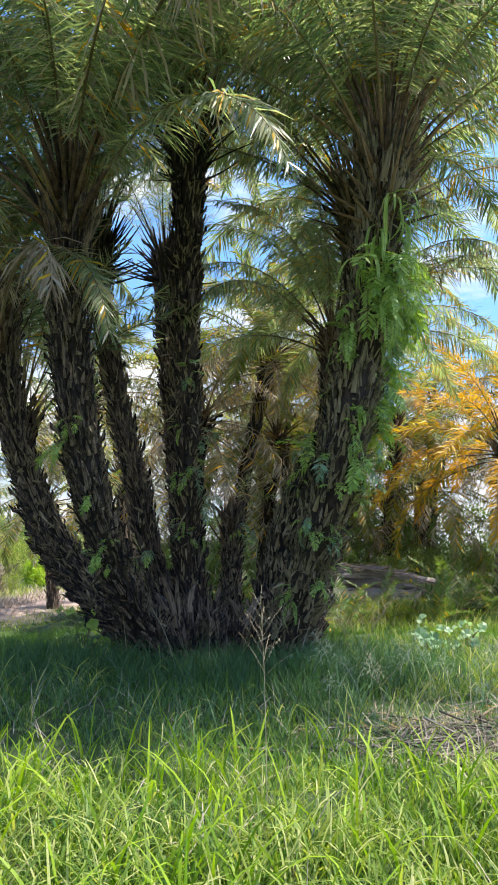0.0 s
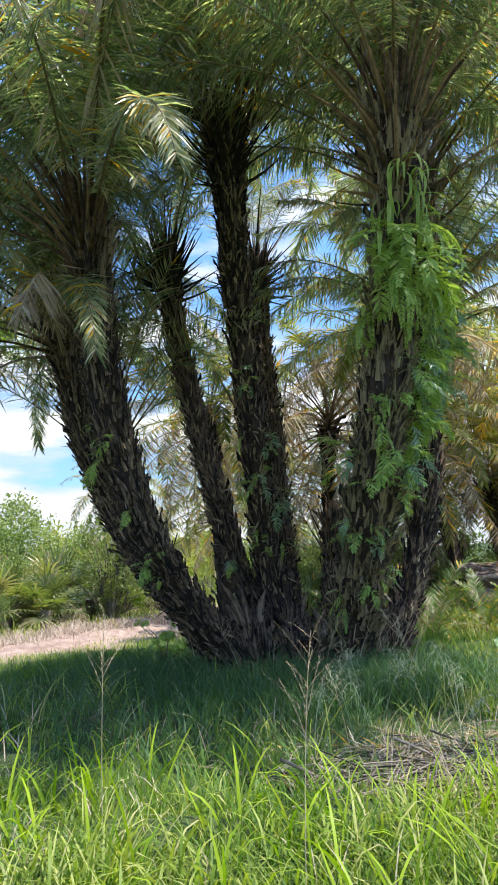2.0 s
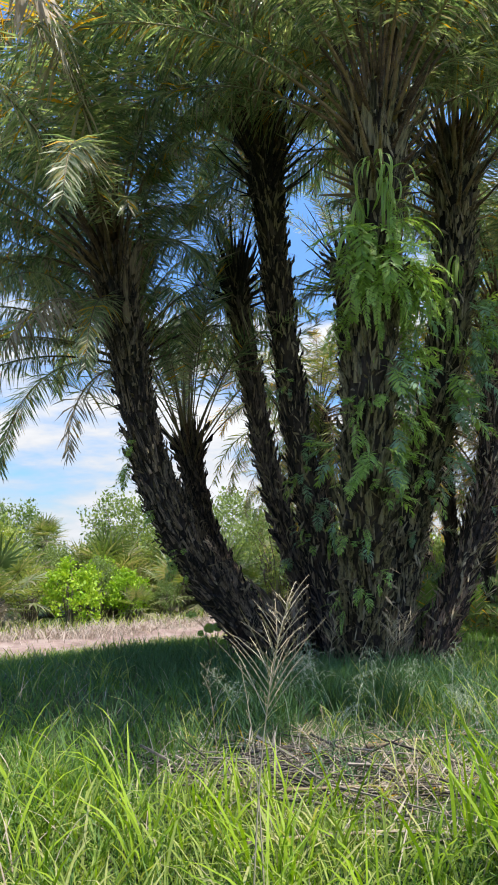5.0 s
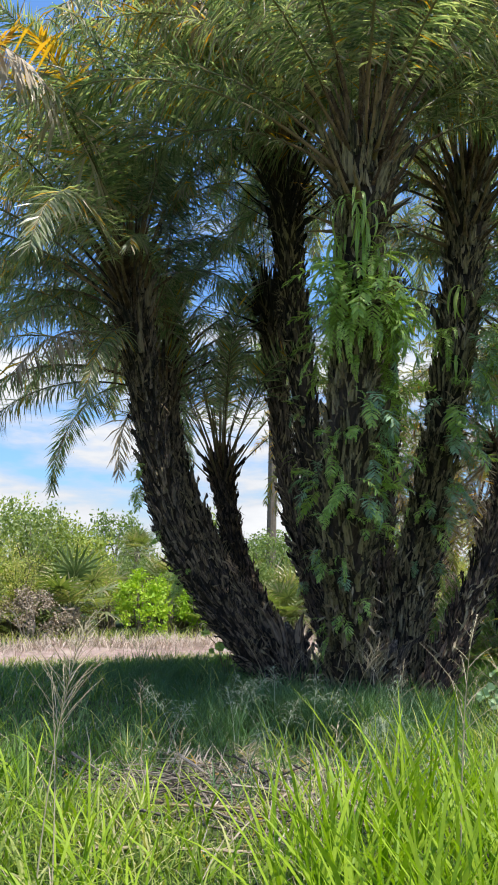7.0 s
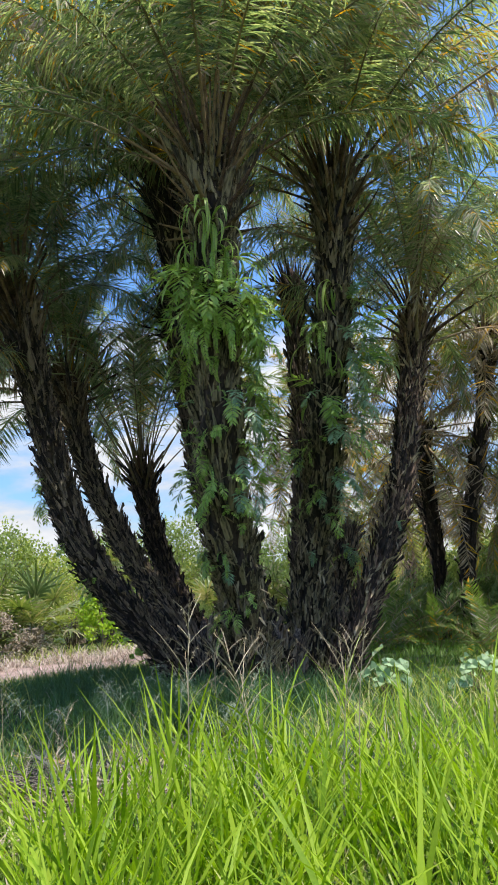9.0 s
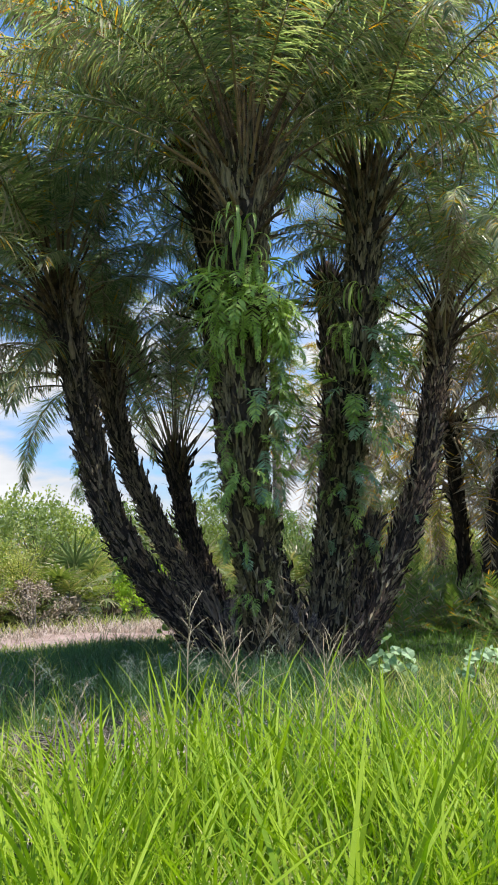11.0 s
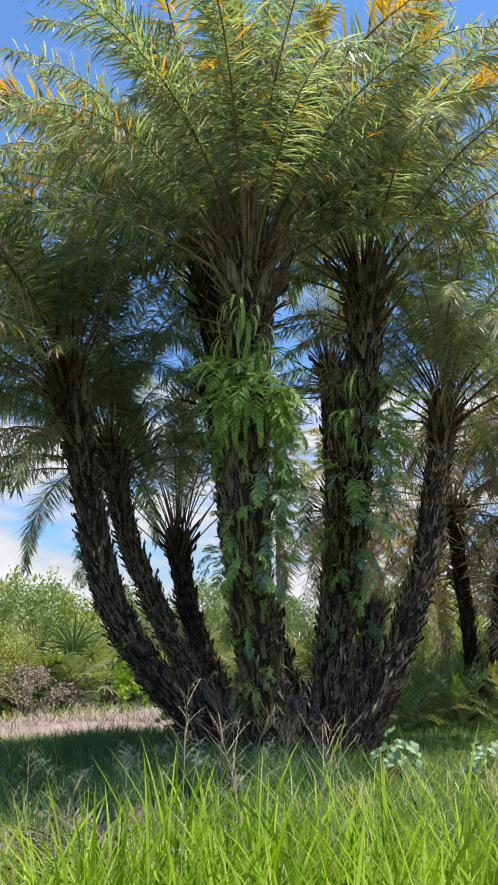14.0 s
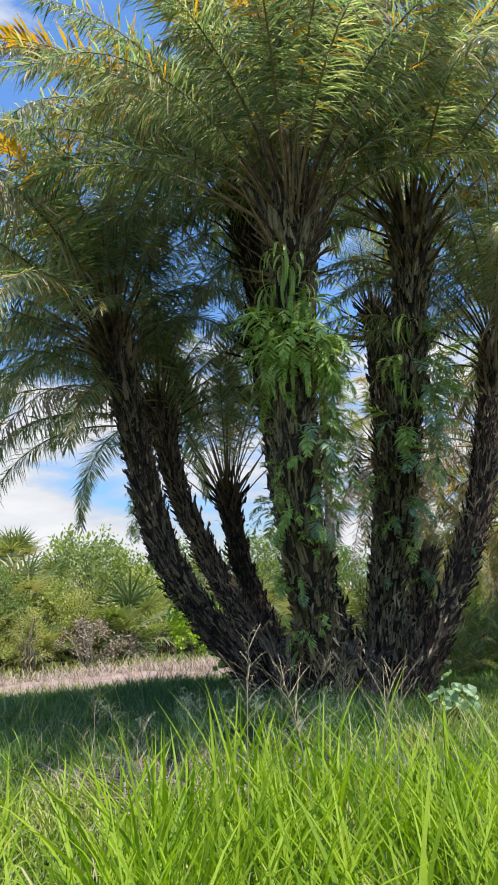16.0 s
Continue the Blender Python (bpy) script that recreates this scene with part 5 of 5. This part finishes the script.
for i, (x, y, n, size) in enumerate(((3.5, 13.2, 11, 0.75), (2.6, 15.4, 10, 0.8), (1.2, 14.3, 9, 0.7), (0.6, 12.6, 9, 0.6), (0.1, 15.0, 10, 0.8), (4.4, 13.8, 10, 0.8), (-0.2, 13.2, 8, 0.65), (-1.8, 13.6, 9, 0.7), (1.0, 13.2, 8, 0.6), (5.2, 15.0, 11, 0.9), (0.35, 12.9, 10, 0.8), (-0.6, 13.0, 9, 0.7), (1.6, 12.4, 9, 0.6), (2.2, 13.0, 8, 0.55), (-1.6, 13.2, 9, 0.8), (-0.9, 12.5, 9, 0.8), (-2.3, 14.2, 10, 0.9), (0.0, 12.2, 8, 0.7), (0.9, 11.9, 9, 0.75), (-0.5, 11.6, 8, 0.7), (3.0, 12.6, 8, 0.6), (4.0, 15.2, 10, 0.9))):
    sucker(x, y, n, size, i)


# ---- fallen fronds, logs and small plants ----
r3 = np.random.default_rng(11)
for i in range(20):
    near = i < 14
    x, y = ((1.7, 5.1) if near else (1.6, 13.3)) + np.array((0.7, 0.5)) * r3.standard_normal(2)
    turn = 0.5 * r3.standard_normal() + (3.14 if r3.random() < 0.5 else 0.0)
    rm, lm = FLAT
    ob = tagged(new("fallen_frond", rm), "dry grey-brown palm frond lying on the ground", "palm frond", "fallen fronds")
    ob.matrix_world = basis((math.cos(turn), math.sin(turn), 0.02), (0.1 * r3.standard_normal(), 0.1 * r3.standard_normal(), 1.0), (x - 0.5 * math.cos(turn), y - 0.5 * math.sin(turn), float(ground_z(x, y)) + 0.03 + 0.05 * r3.random()), 0.4 + 0.25 * r3.random())
    tagged(child("blade", lm, ob), kind="stuff")


def log(a, b, rad):
    """A fallen palm log, ragged at its ends."""
    a, b = np.array(a, float), np.array(b, float)
    u = np.linspace(0, 1, 9)[:, None]
    p = a + (b - a) * u + 0.02 * rng.standard_normal((9, 3))
    v, f = tube(p - a, rad * (0.9 + 0.2 * rng.random(9)), 11, 0.25)
    ob = tagged(new("palm_log"), "grey weathered palm log fallen on the ground", "log", "fallen logs")
    ob.location = a
    child("log_bark", mesh_of("log_bark", v, f, [M_STRAW_LOG]), ob)
    for k in range(26):
        q = rng.random()
        c = (b - a) * q
        t = Vector(b - a).normalized()
        e1 = t.cross(Vector((0, 0, 1))).normalized()
        ang = k * 2.4
        outw = e1 * math.cos(ang) + t.cross(e1) * math.sin(ang)
        m = Matrix((outw, t.cross(outw), t)).transposed().to_4x4()
        child("leaf_stub", LOG_STUB, ob, Matrix.Translation(Vector(c) + outw * rad * 0.85) @ m)


M_STRAW_LOG = surface("weathered_log", [(0.2, (0.06, 0.045, 0.04)), (0.55, (0.21, 0.165, 0.15)), (0.9, (0.40, 0.33, 0.30))], scale=6, bump=0.7, bump_scale=30, rough=0.9)
LOG_STUB = STUBS[1].copy()
LOG_STUB.materials[0] = M_STRAW_LOG
for a, b, rad in (((1.7, 14.25, -0.05), (3.4, 14.05, -0.04), 0.17), ((1.4, 14.65, -0.03), (3.1, 14.6, -0.05), 0.18), ((1.5, 14.45, 0.26), (3.2, 14.3, 0.22), 0.15), ((1.4, 14.6, 0.54), (3.3, 14.35, 0.42), 0.11), ((1.6, 14.45, 0.74), (3.5, 14.4, 0.52), 0.08), ((1.3, 14.3, 0.64), (2.9, 14.5, 0.66), 0.05), ((1.2, 14.5, 0.80), (2.5, 14.3, 0.72), 0.06)):
    log(a, b, rad)
for i in range(7):
    ob = tagged(new("fallen_frond", FLAT[0]), "dry grey-brown palm frond on the heap of logs", "palm frond", "fallen fronds")
    ob.matrix_world = basis((1.0, 0.5 * r3.standard_normal(), -0.12), (0.2 * r3.standard_normal(), 0.3 * r3.standard_normal(), 1.0), (1.3 + 0.5 * r3.random(), 14.2 + 0.4 * r3.random(), 0.78 + 0.1 * r3.random()), 0.5 + 0.25 * r3.random())
    tagged(child("blade", FLAT[1], ob), kind="stuff")


def leafy_plant(x, y, h, n, size, mat, label):
    """A low weed with round leaves on thin stalks."""
    r = np.random.default_rng(int(abs(x * 100) + n))
    root = tagged(new("weed"), label, "plant")
    root.location = (x, y, float(ground_z(x, y)))
    for i in range(n):
        a = i * 2.39996
        rr = h * (0.15 + 0.45 * r.random())
        tip = np.array((rr * math.cos(a), rr * math.sin(a), h * (0.30 + 0.75 * r.random())))
        v, f = tube([(0, 0, -0.03), tuple(tip * np.array((0.4, 0.4, 0.7))), tuple(tip)], [0.006, 0.004, 0.003], 4)
        child("stalk", mesh_of("weed_stalk", v, f, [M_RACHIS]), root)
        nrm = Vector((0.7 * math.cos(a) + 0.4 * r.random(), 0.7 * math.sin(a) - 0.5, 0.5 + 0.4 * r.random())).normalized()
        e1 = nrm.cross(Vector((0, 1, 0.1))).normalized()
        e2 = nrm.cross(e1)
        s = size * (0.7 + 0.6 * r.random())
        v = [tuple(tip - np.array(nrm) * 0.012)]
        for k in range(10):
            b = 2 * math.pi * k / 10
            q = s * (1 - 0.35 * max(0, math.cos(b)) ** 6)
            v.append(tuple(Vector(tip) + e1 * math.cos(b) * q + e2 * math.sin(b) * q * 0.9 + nrm * 0.02 * math.cos(3 * b)))
        child("leaf", mesh_of("weed_leaf", v, [(0, 1 + k, 1 + (k + 1) % 10) for k in range(10)], [mat]), root)


leafy_plant(1.85, 7.95, 0.42, 15, 0.062, M_ROUND, "low weed with pale round leaves by the clump")
leafy_plant(2.4, 8.5, 0.38, 13, 0.058, M_ROUND, "low weed with pale round leaves in the grass")
leafy_plant(-1.75, 8.3, 0.5, 14, 0.06, M_FERN, "small leafy green sapling at the foot of the palms")
leafy_plant(3.9, 9.6, 0.3, 9, 0.06, M_ROUND, "low broad-leaved weed in the grass")


def seed_stalk(x, y, h, lean, branches, size, label, mat=None, thick=1.0, az=None, stiff=False):
    """A grass stalk that ends in an open spray of seed branches."""
    r = np.random.default_rng(int(abs(x * 131 + y * 57)))
    root = tagged(new("seed_stalk"), label, "grass stalk", "seed stalks")
    root.location = (x, y, float(ground_z(x, y)))
    az = 6.28 * r.random() if az is None else az
    drop = 0.3 if stiff else 0.85
    d = np.array((math.cos(az) * lean, math.sin(az) * lean, 1.0))
    nod = np.array((math.cos(az), math.sin(az), -0.5)) * h * (0.10 + lean * 0.5) * (0.6 if stiff else 1)
    us = np.linspace(0, 1, 8)
    line = np.array([d * h * q + nod * q ** 3 for q in us])
    line[0, 2] -= 0.04
    v, f = tube(line, thick * np.linspace(0.0024, 0.0006, 8), 5)
    child("stem", mesh_of("seed_stem", v, f, [mat or M_SEED]), root)
    v, f = [], []
    for i in range(branches):
        q = 0.62 + 0.37 * i / branches
        p = d * h * q + nod * q ** 3
        a = i * 2.39996 + 0.5 * r.random()
        ln = size * (1.2 - 0.75 * (q - 0.62) / 0.38) * (0.6 + 0.7 * r.random())
        rise = (0.8 if stiff else 0.5) + 0.6 * r.random()
        out2 = np.array((math.cos(a), math.sin(a), 0.0))
        arc = [p + out2 * ln * 0.8 * w + np.array((0, 0, ln * (rise * w - drop * w * w))) for w in (0, 0.35, 0.7, 1.0)]
        tv, tf = tube([tuple(c) for c in arc], [thick * q for q in (0.0009, 0.0008, 0.0006, 0.0004)], 3)
        o = len(v)
        v += tv
        f += [tuple(o + k for k in t) for t in tf]
        for k in range(12):
            w = 0.2 + 0.8 * k / 12
            c = p + out2 * ln * 0.8 * w + np.array((0, 0, ln * (rise * w - drop * w * w)))
            blade(v, f, c, out2 * 0.6 + 0.6 * r.standard_normal(3), np.array((math.sin(a), -math.cos(a), 0)), 0.011, 0.0028, 0.3, 2)
    child("panicle", mesh_of("panicle", v, f, [mat or M_SEED]), root)


for x, y, h, lean, nb, size in ((2.24, 3.32, 1.14, 0.06, 46, 0.20), (2.24, 3.40, 0.89, 0.02, 3, 0.05), (0.08, 3.5, 0.98, 0.05, 16, 0.15), (1.09, 2.92, 1.0, 0.12, 18, 0.16), (3.42, 4.25, 1.10, 0.03, 14, 0.16), (3.62, 4.48, 0.92, 0.08, 18, 0.20), (3.80, 4.66, 0.92, 0.1, 18, 0.20), (3.86, 4.70, 0.98, 0.03, 4, 0.05), (2.75, 5.5, 0.8, 0.1, 9, 0.12), (2.5, 5.3, 0.85, 0.12, 9, 0.12), (1.9, 4.3, 0.55, 0.2, 8, 0.1), (4.3, 5.3, 0.85, 0.1, 9, 0.12), (0.9, 4.9, 0.65, 0.15, 9, 0.12), (3.0, 3.9, 0.8, 0.15, 9, 0.12)):
    seed_stalk(x, y, h, lean, nb, size, "dry straw-coloured seed stalk standing in the grass", thick=1.6 if x > 2 and h > 0.85 else 0.9, stiff=True, az=0.4 if h > 1.11 else None)
r5 = np.random.default_rng(33)
for i in range(16):
    seed_stalk(0.3 + 2.2 * r5.random(), 4.9 + 1.5 * r5.random(), 0.40 + 0.3 * r5.random(), 0.25, 22, 0.17, "feathery grey-green grass plume in the shade", mat=M_PLUME)
for x, y, h, nb in ((-0.75, 7.95, 0.55, 12), (0.15, 7.55, 0.6, 12), (-0.4, 7.8, 0.45, 10), (0.75, 7.7, 0.5, 11), (0.45, 7.45, 0.6, 12), (1.0, 7.6, 0.5, 11), (-1.25, 8.0, 0.65, 14), (0.95, 7.0, 0.6, 14), (-0.1, 8.2, 0.5, 10)):
    seed_stalk(x, y, h * 1.15, 0.3, nb + 6, 0.22, "dry twiggy spray at the foot of the palms", thick=2.2, stiff=True)


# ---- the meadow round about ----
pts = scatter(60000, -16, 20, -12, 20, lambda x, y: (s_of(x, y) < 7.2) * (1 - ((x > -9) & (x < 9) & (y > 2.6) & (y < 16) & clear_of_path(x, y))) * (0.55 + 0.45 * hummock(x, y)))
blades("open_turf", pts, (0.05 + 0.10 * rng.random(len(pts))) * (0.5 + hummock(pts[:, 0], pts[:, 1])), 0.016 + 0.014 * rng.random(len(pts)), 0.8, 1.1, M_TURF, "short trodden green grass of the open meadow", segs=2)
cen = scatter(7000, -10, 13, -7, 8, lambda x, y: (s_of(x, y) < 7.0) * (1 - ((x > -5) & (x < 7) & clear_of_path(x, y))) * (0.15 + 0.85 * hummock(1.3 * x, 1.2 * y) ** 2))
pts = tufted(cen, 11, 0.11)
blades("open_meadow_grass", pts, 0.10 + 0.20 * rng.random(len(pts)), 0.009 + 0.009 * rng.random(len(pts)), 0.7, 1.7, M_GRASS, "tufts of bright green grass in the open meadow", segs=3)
